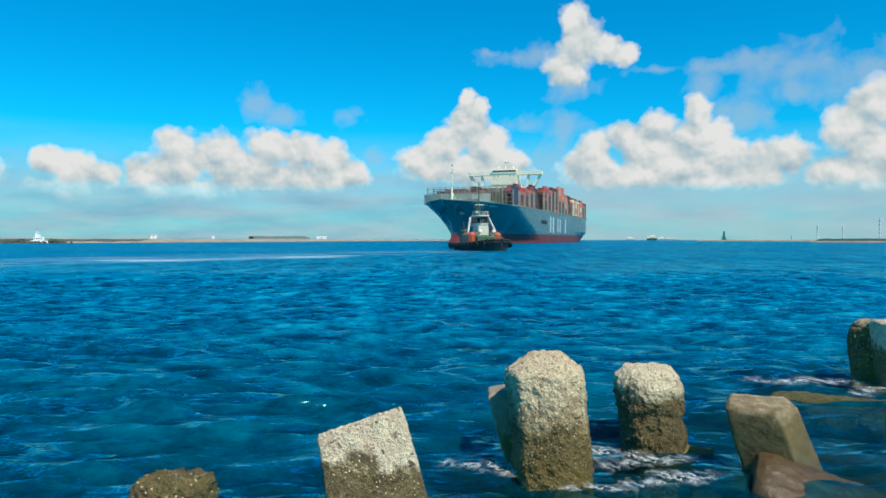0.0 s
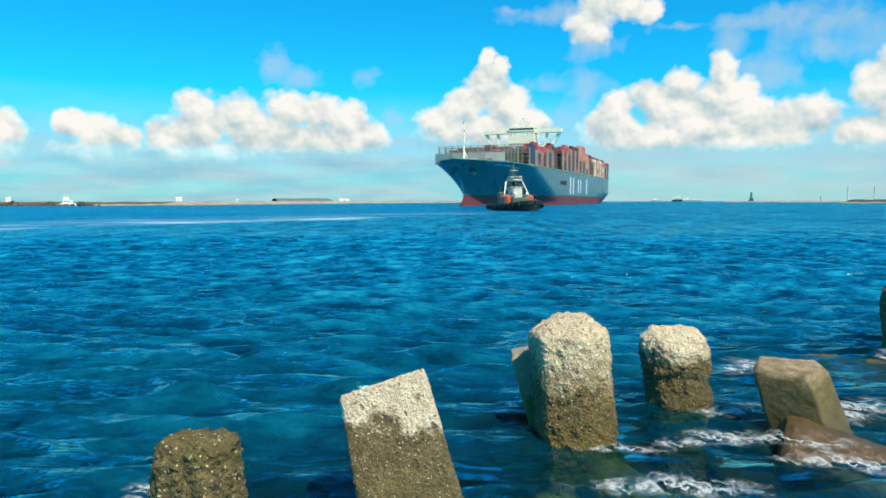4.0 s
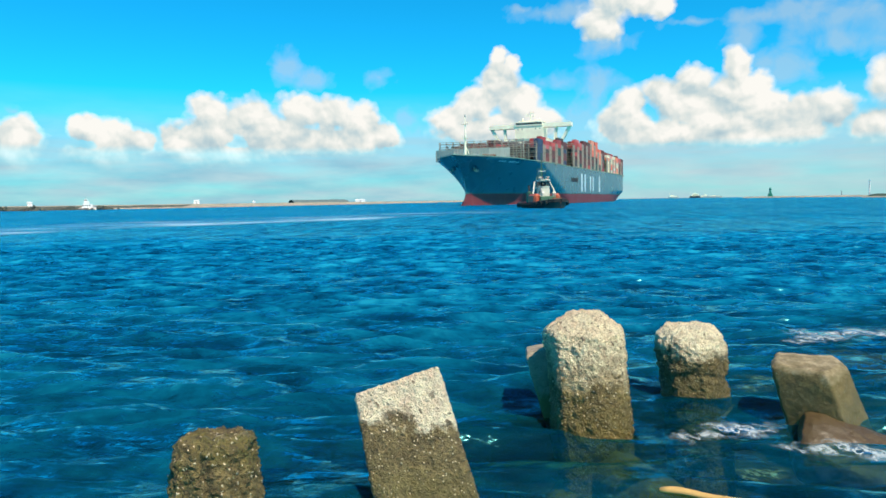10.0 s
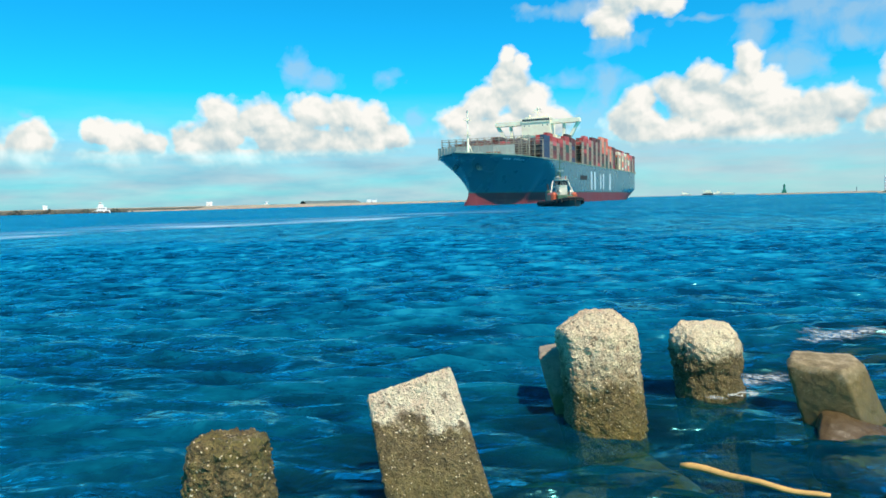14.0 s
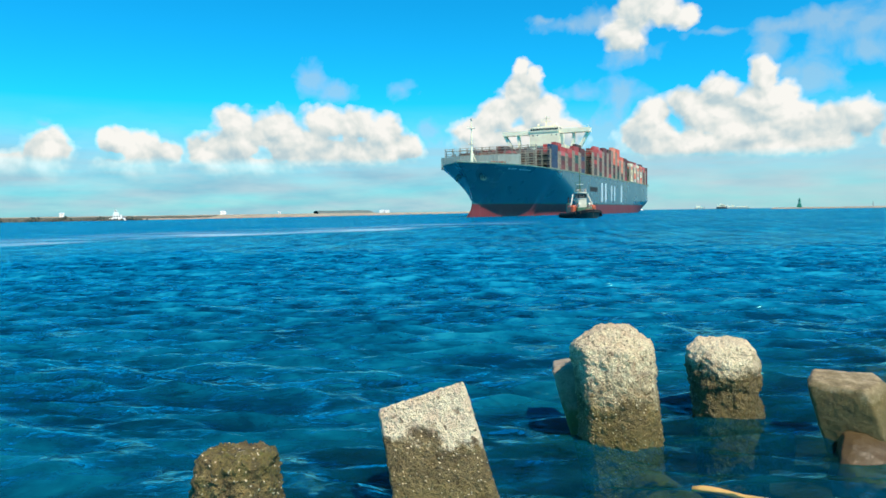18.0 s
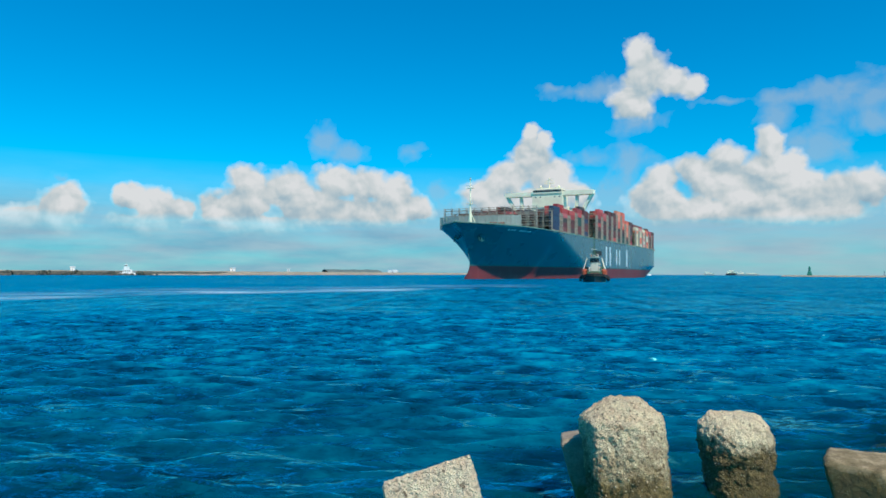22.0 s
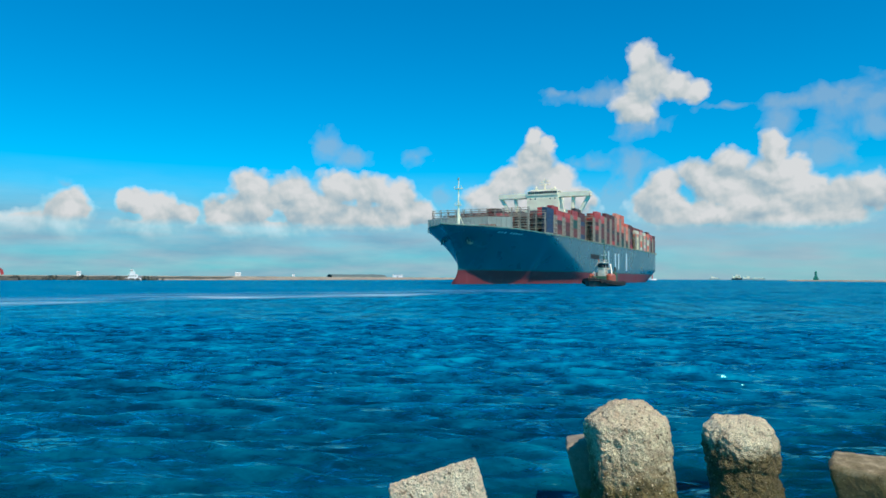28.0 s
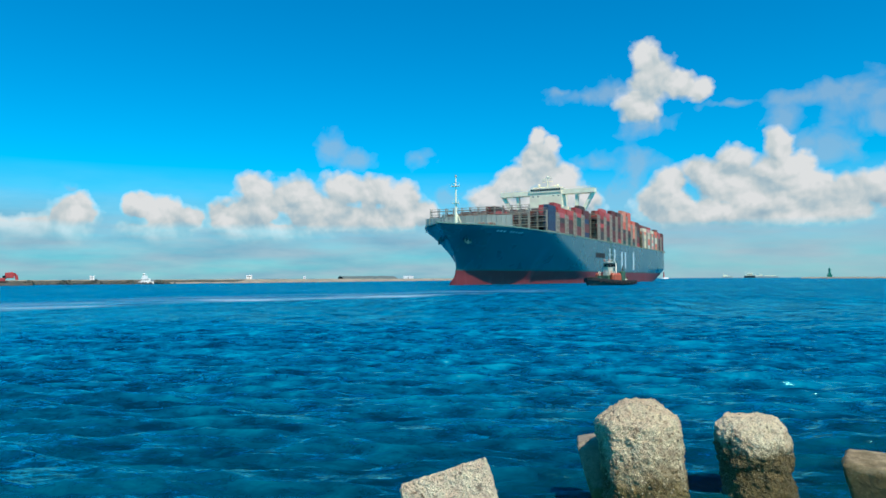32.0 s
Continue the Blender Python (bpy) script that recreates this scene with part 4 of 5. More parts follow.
        for f in ((0, 1, 5, 4), (1, 2, 6, 5), (2, 3, 7, 6), (3, 0, 4, 7), (4, 5, 6, 7)):
            bm.faces.new([vs[i] for i in f])
    screen = part("wave_screen", bm, SHIP_GREY, SHIP, "pale grey steel wave screen")
    for k in range(22):
        yy = -27 + k * 2.2
        x = -40 + 4 * min(1, max(0, (27.3 + yy) / 13.3)) - 4 * max(0, (yy - 8) / 11.5)
        bm = bmesh.new()
        box(bm, x + 0.26, x + 0.5, yy - 0.12, yy + 0.12, 26.6, 33.0)
        part("stiffener", bm, SHIP_GREY, screen)


ship_fittings()


def lashing_bridge(x, z1, half=BEAM - 0.4, z0=26.0, depth=1.5):
    """A steel frame across the ship between two bays."""
    bm = bmesh.new()
    n = 12
    for k in range(n + 1):
        y = -half + 2 * half * k / n
        for dx in (-depth / 2, depth / 2):
            beam(bm, (x + dx, y, z0), (x + dx, y, z1), 0.3)
    z = z0 + 2.7
    while z <= z1 + 0.1:
        box(bm, x - depth / 2 - 0.2, x + depth / 2 + 0.2, -half, half, z - 0.14, z + 0.14)
        for dx in (-depth / 2, depth / 2):
            beam(bm, (x + dx, -half, z + 1.1), (x + dx, half, z + 1.1), 0.12)
        z += 2.7
    ob = part("lashing_bridge", bm, LASHING, SHIP, "grey steel lashing bridge")
    if half > 28.8 and x < -70:
        for dx in (-3.2, -1.2, 0.6, 2.4):
            bm = bmesh.new()
            beam(bm, (x + dx, BEAM - 0.05, z0), (x + dx, BEAM - 0.05, z1 - 0.3), 0.34)
            part("end_post", bm, LASHING, ob)
        z = z0 + 1.35
        while z < z1:
            bm = bmesh.new()
            box(bm, x - 3.4, x + 2.6, BEAM - 0.25, BEAM + 0.15, z - 0.22, z + 0.22)
            part("end_rung", bm, LASHING, ob)
            z += 1.35 * 2
    return ob


def container_mesh(length=12.1):
    bm = bmesh.new()
    h, w = 2.52, 2.38
    box(bm, -length, 0, -w / 2, w / 2, 0, h)
    for k in range(9):
        x = -length * (k + 0.75) / 9.5
        for s in (-1, 1):
            box(bm, x - 0.2, x + 0.2, s * w / 2 - 0.04, s * w / 2 + 0.04, 0.25, h - 0.25)
    for y in (-0.75, -0.25, 0.25, 0.75):
        box(bm, 0, 0.06, y - 0.05, y + 0.05, 0.1, h - 0.1)
    for x in (-length, 0):
        for s in (-1, 1):
            box(bm, x - 0.12, x + 0.12, s * w / 2 - 0.1, s * w / 2 + 0.05, 0, h)
    for s in (-1, 1):
        box(bm, -length, 0, s * w / 2 - 0.08, s * w / 2 + 0.05, 0, 0.16)
        box(bm, -length, 0, s * w / 2 - 0.08, s * w / 2 + 0.05, h - 0.14, h)
    return bm


CONTAINER_MESHES = {}


def container(x, y, z, material):
    if material.name not in CONTAINER_MESHES:
        CONTAINER_MESHES[material.name] = mesh_of("container", container_mesh(), material)
    ob = new("container", CONTAINER_MESHES[material.name])
    ob.parent, ob.location = SHIP, (x, y, z)
    return ob


# bays: front edge behind the bow, tiers at the port side, tiers inside, top colours
BAYS = [(64, 5, 4, "k"), (80, 5, 5, "r"), (95.5, 5, 5, "r"), (111, 6, 5, "r"), (126.5, 6, 6, "b"),
        (162, 7, 6, "m"), (177.5, 7, 7, "r"), (193, 8, 7, "m"), (208.5, 8, 7, "m"), (224, 9, 8, "o"), (239.5, 9, 7, "o"), (255, 7, 7, "o"), (270, 7, 6, "m"),
        (297, 6, 6, "p"), (312.5, 6, 6, "p"), (328, 6, 6, "p"), (343.5, 6, 6, "p"), (359, 6, 6, "r"), (374.5, 6, 5, "m")]
LOOKS = {"k": [C_BLUE], "r": [C_MIX, C_RED], "b": [C_MIX, C_BLUE, C_MIX, C_MIX], "m": [C_MIX, C_MIX, C_MIX, C_RED, C_MIX], "o": [C_MIX, C_ORANGE], "p": [C_PALE, C_PALE, C_PALE, C_ORANGE]}


def cargo():
    rng = random.Random(4)
    for s, port, inner, look_ in BAYS:
        z0 = 26.9
        front = s in (64, 80, 162, 297)
        for tier in range(port):
            choice = LOOKS[look_]
            deep = 2 if look_ == "r" else 5
            mat = choice[-1] if (tier >= port - deep and look_ in "ro") else rng.choice(choice)
            if look_ in "ro" and tier < port - deep:
                mat = rng.choice([C_MIX, C_MIX, C_MIX, C_MIX, C_MIX, C_MIX, C_GREEN])
            container(-s, BEAM - 1.4, z0 + tier * 2.6, mat)
        # second row, top two tiers
        for tier in range(max(0, inner - 1), inner + (1 if rng.random() < 0.4 else 0)):
            container(-s, BEAM - 1.4 - 2.46, z0 + tier * 2.6, C_ORANGE if look_ == "o" else rng.choice([C_RED, C_MIX, C_MIX]))
        # the rest of the bay in one body with each box apart
        bm = bmesh.new()
        for row in range(2, 23):
            y = BEAM - 1.4 - row * 2.46
            top = inner - (1 if rng.random() < 0.35 else 0)
            if s == 64:
                top = 4 if row < 4 else (3 if row < 18 else 4)
            for tier in range(0, top):
                if tier < top - 2 and not front and row < 20:
                    continue
                box(bm, -s - 12.1, -s, y - 1.19, y + 1.19, z0 + tier * 2.6, z0 + tier * 2.6 + 2.52)
        ob = part("stowage", bm, C_STACK, SHIP, "tight rows of steel containers")
        tagged(ob, kind="stuff")
        bm = bmesh.new()
        box(bm, -s - 12.6, -s + 0.5, -BEAM + 0.8, BEAM - 0.3, 25.2, 26.85)
        part("hatch_coaming", bm, DECK_GREEN if s % 2 else LASHING, SHIP)
        lashing_bridge(-s + 1.7, 26 + 2.6 * (port - 1) + 0.6)
    # lattice and two low rows of boxes behind the wave screen
    for x, h, half in ((-44, 38.2, 26.5),):
        lashing_bridge(x, h, half)
    for k, (y, mat) in enumerate(((4, C_MIX), (6.5, C_MIX), (9, C_RED), (11.5, C_MIX), (-12, C_MIX), (-14.5, C_GREEN), (-3.5, C_RED))):
        for tier in range(4 if k < 2 else 3):
            container(-47.5, y, 26.9 + tier * 2.6 + (1.3 if k in (0, 1, 2) else 0), mat)


m_ = Nodes("container_stack_steel")
_r = m_.n("ShaderNodeNewGeometry").outputs["Random Per Island"]
C_STACK = m_.out(m_.surface(m_.mix(m_.ramp(m_.noise(m_.coords(), 0.6, 4), (0.4, 0.0), (0.8, 0.5)), m_.ramp(_r, (0.0, (0.20, 0.06, 0.05)), (0.3, (0.15, 0.07, 0.06)), (0.5, (0.12, 0.12, 0.12)), (0.7, (0.22, 0.08, 0.06)), (1.0, (0.09, 0.12, 0.14))), (0.12, 0.08, 0.06)), 0.6))
cargo()


def bridge_house():
    bm = bmesh.new()
    box(bm, -158.5, -146, -14, 14, 26, 47)
    house = part("accommodation_block", bm, SHIP_WHITE, SHIP, "white accommodation tower")
    bm = bmesh.new()
    box(bm, -157.5, -145.5, -10.5, 10.5, 47, 56.2)
    box(bm, -156, -146.5, -8.5, 8.5, 59.2, 60.0)
    tower = part("bridge_tower", bm, SHIP_WHITE, SHIP, "white bridge tower")
    bm = bmesh.new()
    box(bm, -155, -145.0, -10.2, 10.2, 56.2, 59.2)
    deck = part("wheelhouse", bm, SHIP_WHITE, SHIP, "white wheelhouse")
    for k in range(13):
        y = -9.6 + k * 1.5
        bm = bmesh.new()
        box(bm, -145.02, -144.9, y, y + 1.25, 57.2, 58.6)
        part("window_pane", bm, GLASS_DARK, deck)
    for y in (-10.22, 10.1):
        for k in range(4):
            bm = bmesh.new()
            box(bm, -147.4 - k * 1.6, -146.1 - k * 1.6, y, y + 0.12, 57.2, 58.6)
            part("window_pane", bm, GLASS_DARK, deck)
    for y in (-8.2, -5.0, 5.0, 8.2):
        bm = bmesh.new()
        box(bm, -145.52, -145.42, y - 0.32, y + 0.32, 53.6, 54.4)
        part("porthole", bm, GLASS_DARK, tower)
    # wings with their deep girder and slanting legs
    for side in (1, -1):
        bm = bmesh.new()
        ya, yb = sorted((side * 10.4, side * 30.6))
        box(bm, -151.5, -146, ya, yb, 54.8, 57.2)
        box(bm, -151.5, -146, ya, yb, 57.2, 57.7)
        wing = part("bridge_wing", bm, SHIP_WHITE, SHIP, "white bridge wing")
        bm = bmesh.new()
        beam(bm, (-148.7, side * 29.4, 55.2), (-148.7, side * 23.2, 44.5), 2.0, 2.4)
        part("wing_leg", bm, SHIP_WHITE, wing)
        bm = bmesh.new()
        beam(bm, (-148.7, side * 19.5, 55.2), (-148.7, side * 18.6, 44.5), 1.8, 2.4)
        part("wing_leg", bm, SHIP_WHITE, wing)
        bm = bmesh.new()
        box(bm, -151, -146.2, min(side * 10, side * 24), max(side * 10, side * 24), 43.6, 45.2)
        part("wing_girder", bm, SHIP_WHITE, wing)
        bm = bmesh.new()
        for k in range(10):
            y = side * (11 + k * 2.1)
            beam(bm, (-146.1, y, 57.7), (-146.1, y, 58.8), 0.1)
        beam(bm, (-146.1, side * 11, 58.8), (-146.1, side * 30, 58.8), 0.12)
        part("wing_rail", bm, SHIP_WHITE, wing)
    # compass deck, radar mast, domes
    bm = bmesh.new()
    tube(bm, (-150, 0, 60), (-150, 0, 67.5), 0.55, 0.25, 8)
    box(bm, -150.6, -149.4, -3.6, 3.6, 63.4, 63.7)
    box(bm, -150.5, -149.5, -2.4, 2.4, 65.4, 65.6)
    for y in (-3.4, -1.8, 1.8, 3.4):
        beam(bm, (-150, y, 63.6), (-150, y, 65.4), 0.15)
    radar = part("radar_mast", bm, SHIP_WHITE, SHIP, "white radar mast")
    for y, z in ((-1.6, 64.6), (1.2, 66.2)):
        bm = bmesh.new()
        box(bm, -149.6, -149.2, y - 1.9, y + 1.9, z, z + 0.3)
        part("radar_scanner", bm, SHIP_WHITE, radar)
    for y, z, r in ((-6, 61.5, 1.0), (6.4, 61.2, 0.9), (4.2, 60.8, 0.6)):
        bm = bmesh.new()
        bmesh.ops.create_uvsphere(bm, u_segments=12, v_segments=8, radius=r, matrix=Matrix.Translation((-151, y, z)))
        tube(bm, (-151, y, 59.9), (-151, y, z), 0.3, 0.3, 8)
        part("satellite_dome", bm, SHIP_WHITE, SHIP, smooth=True)
    # funnel casing aft
    bm = bmesh.new()
    box(bm, -293, -285, -9, 9, 26, 44, bevel=0.5)
    box(bm, -292, -286, -6, 6, 44, 49, bevel=0.5)
    funnel = part("funnel", bm, SHIP_WHITE, SHIP, "pale funnel casing")
    for y in (-3.5, -1.2, 1.2, 3.5):
        bm = bmesh.new()
        tube(bm, (-289, y, 49), (-289.6, y, 51.4), 0.6, 0.6, 10)
        part("exhaust_pipe", bm, BLACK_RUBBER, funnel)
    # stanchions under the outboard rows along the deck edge
    for k in range(64):
        s = 66 + k * 5.2
        if s > 396:
            break
        bm = bmesh.new()
        box(bm, -s - 0.5, -s + 0.5, BEAM - 0.9, BEAM - 0.2, 25.2, 27.0)
        part("stanchion", bm, LASHING, SHIP)
    bm = bmesh.new()
    tube(bm, (-398, 0, 25.5), (-398, 0, 33), 0.12, 0.1, 8)
    part("flagstaff", bm, SHIP_WHITE, SHIP)


bridge_house()

# ---- the tug: x forward, y to port ----
TUG = thing("harbour_tug", pose(9.9, 184.7, 0, 0, 0, 270) @ Matrix.Diagonal((0.90, 0.90, 0.92, 1)), "black harbour tug with orange deckhouse and white wheelhouse", "tug")


def tug():
    L0, L1, B = -16.0, 16.5, 5.4

    def half(x, z):
        t = (x - 4) / 12.5
        bow = math.sqrt(max(0.0, 1 - t * t)) if t > 0 else 1.0
        st = (-x - 9) / 7.0
        stern = math.sqrt(max(0.0, 1 - 0.75 * st * st)) if st > 0 else 1.0
        return max(0.05, B * bow * stern * (0.80 + 0.20 * min(1, max(0, z / 2.4))))

    def top(x):
        return 1.9 + 1.2 * max(0.0, (x + 2) / 18.5) ** 1.6 + 0.2 * max(0, (-x - 8) / 8)

    xs = [L0 + (L1 - L0) * k / 44 for k in range(45)]
    verts, faces = [], []
    n = 6
    for side in (1, -1):
        base = len(verts)
        for x in xs:
            for k in range(n + 1):
                z = -1.2 + (top(x) + 1.2) * k / n
                verts.append((x * (0.965 + 0.035 * k / n), side * half(x, z), z))
        for i in range(44):
            for k in range(n):
                a = base + i * (n + 1) + k
                q = (a, a + 1, a + n + 2, a + n + 1)
                faces.append(q if side > 0 else q[::-1])
    quads("hull", verts, faces, TUG_BLACK, TUG, True, "black painted tug hull")
    verts = [(x, s * half(x, 2.4) * 0.98, 1.25) for x in xs for s in (1, -1)]
    quads("deck", verts, [(2 * i, 2 * i + 1, 2 * i + 3, 2 * i + 2) for i in range(44)], TUG_GREEN, TUG, False, "dull green steel deck")
    # heavy rubber belt
    for z, r in ((-0.15, 0.32), (-0.75, 0.36)):
        for side in (1, -1):
            bm = bmesh.new()
            for xa, xb in zip(xs, xs[1:]):
                tube(bm, (xa, side * (half(xa, 2.4) + 0.12), top(xa) + z), (xb, side * (half(xb, 2.4) + 0.12), top(xb) + z), r, r, 7)
            part("fender_belt", bm, BLACK_RUBBER, TUG, "thick black rubber belt")
    for side in (1, -1):
        for k in range(11):
            x = -14.5 + k * 2.75
            bm = bmesh.new()
            y = side * (half(x, 2.4) + 0.42)
            torus(bm, (x, y, top(x) - 0.9), (0.15 if x > 6 else 0, side, 0), 0.62, 0.26)
            part("tyre_fender", bm, BLACK_RUBBER, TUG, "old tyre hung as a fender", True)
    # bulwark rim, bars for the name
    for side in (1, -1):
        bm = bmesh.new()
        for xa, xb in zip(xs, xs[1:]):
            beam(bm, (xa, side * half(xa, 2.4), top(xa) + 0.05), (xb, side * half(xb, 2.4), top(xb) + 0.05), 0.22)
        part("bulwark_rim", bm, TUG_BLACK, TUG)
        for k in range(9):
            x = 7.2 + k * 0.62
            bm = bmesh.new()
            y = side * (half(x, 2.4) + 0.04)
            box(bm, x, x + 0.38, min(y, y + side * 0.06), max(y, y + side * 0.06), top(x) - 0.62, top(x) - 0.18)
            part("bow_marking", bm, LETTER_WHITE, TUG, "small white bar")
    # deckhouse
    bm = bmesh.new()
    box(bm, -7.5, 5.4, -3.0, 3.0, 1.25, 4.1, bevel=0.25)
    house = part("deckhouse", bm, TUG_GREEN, TUG, "dark green steel deckhouse")
    for side in (1, -1):
        for x in (-6.2, -4.8, -3.2):
            bm = bmesh.new()
            box(bm, x - 0.3, x + 0.3, side * 3.0 - 0.05, side * 3.0 + 0.05, 2.7, 3.4)
            part("porthole", bm, GLASS_DARK, house)
    bm = bmesh.new()
    box(bm, -1.9, 2.7, -1.65, 1.65, 4.1, 6.9, bevel=0.2)
    mid = part("upper_house", bm, TUG_WHITE, TUG, "white upper deckhouse")
    bm = bmesh.new()
    v = []
    for z, hx0, hx1, w in ((6.9, -2.2, 3.6, 2.3), (7.7, -2.4, 3.9, 2.5), (9.5, -2.2, 3.5, 2.25), (9.8, -2.7, 4.2, 2.75), (10.05, -2.6, 4.1, 2.65)):
        v.append([bm.verts.new(p) for p in ((hx0, -w, z), (hx1 - 1.0, -w, z), (hx1, -w * 0.55, z), (hx1, w * 0.55, z), (hx1 - 1.0, w, z), (hx0, w, z))])
    for a, b in zip(v, v[1:]):
        for k in range(6):
            bm.faces.new((a[k], a[(k + 1) % 6], b[(k + 1) % 6], b[k]))
    bm.faces.new(v[-1])
    bm.faces.new(v[0][::-1])
    wheel = part("wheelhouse", bm, TUG_WHITE, TUG, "white wheelhouse with dark windows all round")

    def pane(a, b):
        """A window between two corners of the wheelhouse wall."""
        (xa, ya), (xb, yb) = a, b
        bm = bmesh.new()
        d = Vector((xb - xa, yb - ya, 0)).normalized()
        out = Vector((d.y, -d.x, 0)) * 0.06
        p = [Vector((xa, ya, 7.7)) + d * 0.07, Vector((xb, yb, 7.7)) - d * 0.07, Vector((xb, yb, 9.4)) - d * 0.07, Vector((xa, ya, 9.4)) + d * 0.07]
        for q in p[2:]:
            q.x *= 0.955
            q.y *= 0.93
        bm.faces.new([bm.verts.new(q + out) for q in p])
        bmesh.ops.solidify(bm, geom=bm.faces[:], thickness=0.05)
        part("window_pane", bm, GLASS_DARK, wheel)

    ring = [(-2.38, -2.5), (2.85, -2.45), (3.88, -1.36), (3.88, 1.36), (2.85, 2.45), (-2.38, 2.5), (-2.38, -2.5)]
    for (xa, ya), (xb, yb), cut in zip(ring, ring[1:], (4, 1, 3, 1, 4, 3)):
        for k in range(cut):
            f, g = k / cut, (k + 1) / cut
            pane((xa + (xb - xa) * f, ya + (yb - ya) * f), (xa + (xb - xa) * g, ya + (yb - ya) * g))
    wheel.scale = (0.74, 0.74, 1)
    # rail and gear on the roof
    bm = bmesh.new()
    for x, y in ((-2.4, -2.4), (0.7, -2.4), (3.2, -1.8), (3.2, 1.8), (0.7, 2.4), (-2.4, 2.4)):
        beam(bm, (x, y, 10.0), (x, y, 11.0), 0.09)
    for (x, y), (xx, yy) in zip(((-2.4, -2.4), (3.2, -1.8), (3.2, 1.8)), ((3.2, -1.8), (3.2, 1.8), (-2.4, 2.4))):
        for z in (10.5, 11.0):
            beam(bm, (x, y, z), (xx, yy, z), 0.07)
    part("roof_rail", bm, TUG_WHITE, TUG).scale = (0.74, 0.74, 1)
    for y in (-1.2, 1.2):
        bm = bmesh.new()
        tube(bm, (2.0, y, 10.0), (2.0, y, 10.7), 0.22, 0.2, 8)
        tube(bm, (1.8, y, 10.8), (2.8, y, 11.0), 0.16, 0.12, 8)
        part("fire_monitor", bm, TUG_ORANGE, TUG)
    bm = bmesh.new()
    tube(bm, (-1.2, 0, 10), (-1.2, 0, 19.6), 0.28, 0.14, 8)
    for z, w in ((12.2, 1.5), (14.0, 1.9), (16.2, 1.0)):
        beam(bm, (-1.2, -w, z), (-1.2, w, z), 0.14)
    for s in (-1, 1):
        beam(bm, (-2.3, s * 1.0, 10), (-1.2, 0, 14), 0.13)
        beam(bm, (-1.2, s * 1.5, 12.2), (-1.2, s * 1.9, 14.0), 0.09)
    mast = part("mast", bm, TUG_GREEN, TUG, "slender dark green signal mast")
    bm = bmesh.new()
    box(bm, -0.9, -0.7, -1.3, 1.3, 13.0, 13.2)
    part("radar_scanner", bm, TUG_WHITE, mast)
    # funnels, vents and rafts
    for s in (-1, 1):
        bm = bmesh.new()
        box(bm, -6.4, -3.6, s * 3.3 - 0.9, s * 3.3 + 0.9, 1.3, 6.0, bevel=0.35)
        f = part("funnel", bm, TUG_GREEN, TUG, "dark green funnel casing")
        bm = bmesh.new()
        tube(bm, (-4.6, s * 3.6, 6.2), (-5.2, s * 3.5, 8.2), 0.34, 0.30, 9)
        part("exhaust_pipe", bm, BLACK_RUBBER, f)
        bm = bmesh.new()
        box(bm, -2.2, 4.6, s * 3.9 - 1.25, s * 3.9 + 1.2, 1.4, 5.1, bevel=0.75)
        part("vent_casing", bm, TUG_ORANGE, TUG, "rounded orange vent casing")
        bm = bmesh.new()
        beam(bm, (1.6, s * 4.4, 4.8), (-0.6, s * 2.9, 9.4), 0.32, 0.5)
        part("stay", bm, TUG_WHITE, TUG, "slanting white stay")
        bm = bmesh.new()
        tube(bm, (-2.0, s * 2.1, 7.1), (-0.4, s * 2.1, 7.1), 0.36, 0.36, 10)
        part("life_raft", bm, TUG_WHITE, TUG, "white life raft canister")
        bm = bmesh.new()
        torus(bm, (1.2, s * 1.72, 5.6), (0, s, 0), 0.36, 0.1, 12, 5)
        part("lifebuoy", bm, TUG_ORANGE, TUG, smooth=True)
    # winches fore and aft
    for x, w in ((9.4, 1.4), (-10.4, 1.2)):
        bm = bmesh.new()
        tube(bm, (x, -w, 2.3), (x, w, 2.3), 0.75, 0.75, 14)
        for s in (-1, 1):
            tube(bm, (x, s * w, 2.3), (x, s * (w + 0.2), 2.3), 1.1, 1.1, 14)
        box(bm, x - 0.9, x + 0.9, -w - 0.6, w + 0.6, 1.25, 1.6)
        part("winch", bm, TUG_GREEN, TUG, "green towing winch")
    bm = bmesh.new()
    for s in (-1, 1):
        tube(bm, (13.0, s * 1.2, 1.4), (13.0, s * 1.2, 3.6), 0.28, 0.28, 9)
    tube(bm, (13.0, -1.8, 3.3), (13.0, 1.8, 3.3), 0.22, 0.22, 9)
    part("towing_bitt", bm, RUST, TUG)
    bm = bmesh.new()
    for s in (-1, 1):
        tube(bm, (-12.6, s * 0.9, 1.3), (-12.6, s * 0.9, 3.4), 0.25, 0.25, 9)
    tube(bm, (-12.6, -1.5, 3.2), (-12.6, 1.5, 3.2), 0.2, 0.2, 9)
    part("towing_bitt", bm, RUST, TUG)

    # rails and gear that break the outline of the decks
    for side in (1, -1):
        bm = bmesh.new()
        for k in range(7):
            x = -7.2 + k * 2.0
            beam(bm, (x, side * 2.9, 4.1), (x, side * 2.9, 5.1), 0.09)
        for z in (4.6, 5.1):
            beam(bm, (-7.2, side * 2.9, z), (4.8, side * 2.9, z), 0.07)
        part("deck_rail", bm, TUG_WHITE, TUG)
        bm = bmesh.new()
        box(bm, -9.4, -8.0, side * 2.4 - 0.6, side * 2.4 + 0.6, 1.25, 2.7, bevel=0.1)
        part("deck_locker", bm, TUG_WHITE if side > 0 else TUG_ORANGE, TUG)
        bm = bmesh.new()
        tube(bm, (4.7, side * 2.0, 4.1), (4.7, side * 2.0, 5.2), 0.3, 0.25, 9)
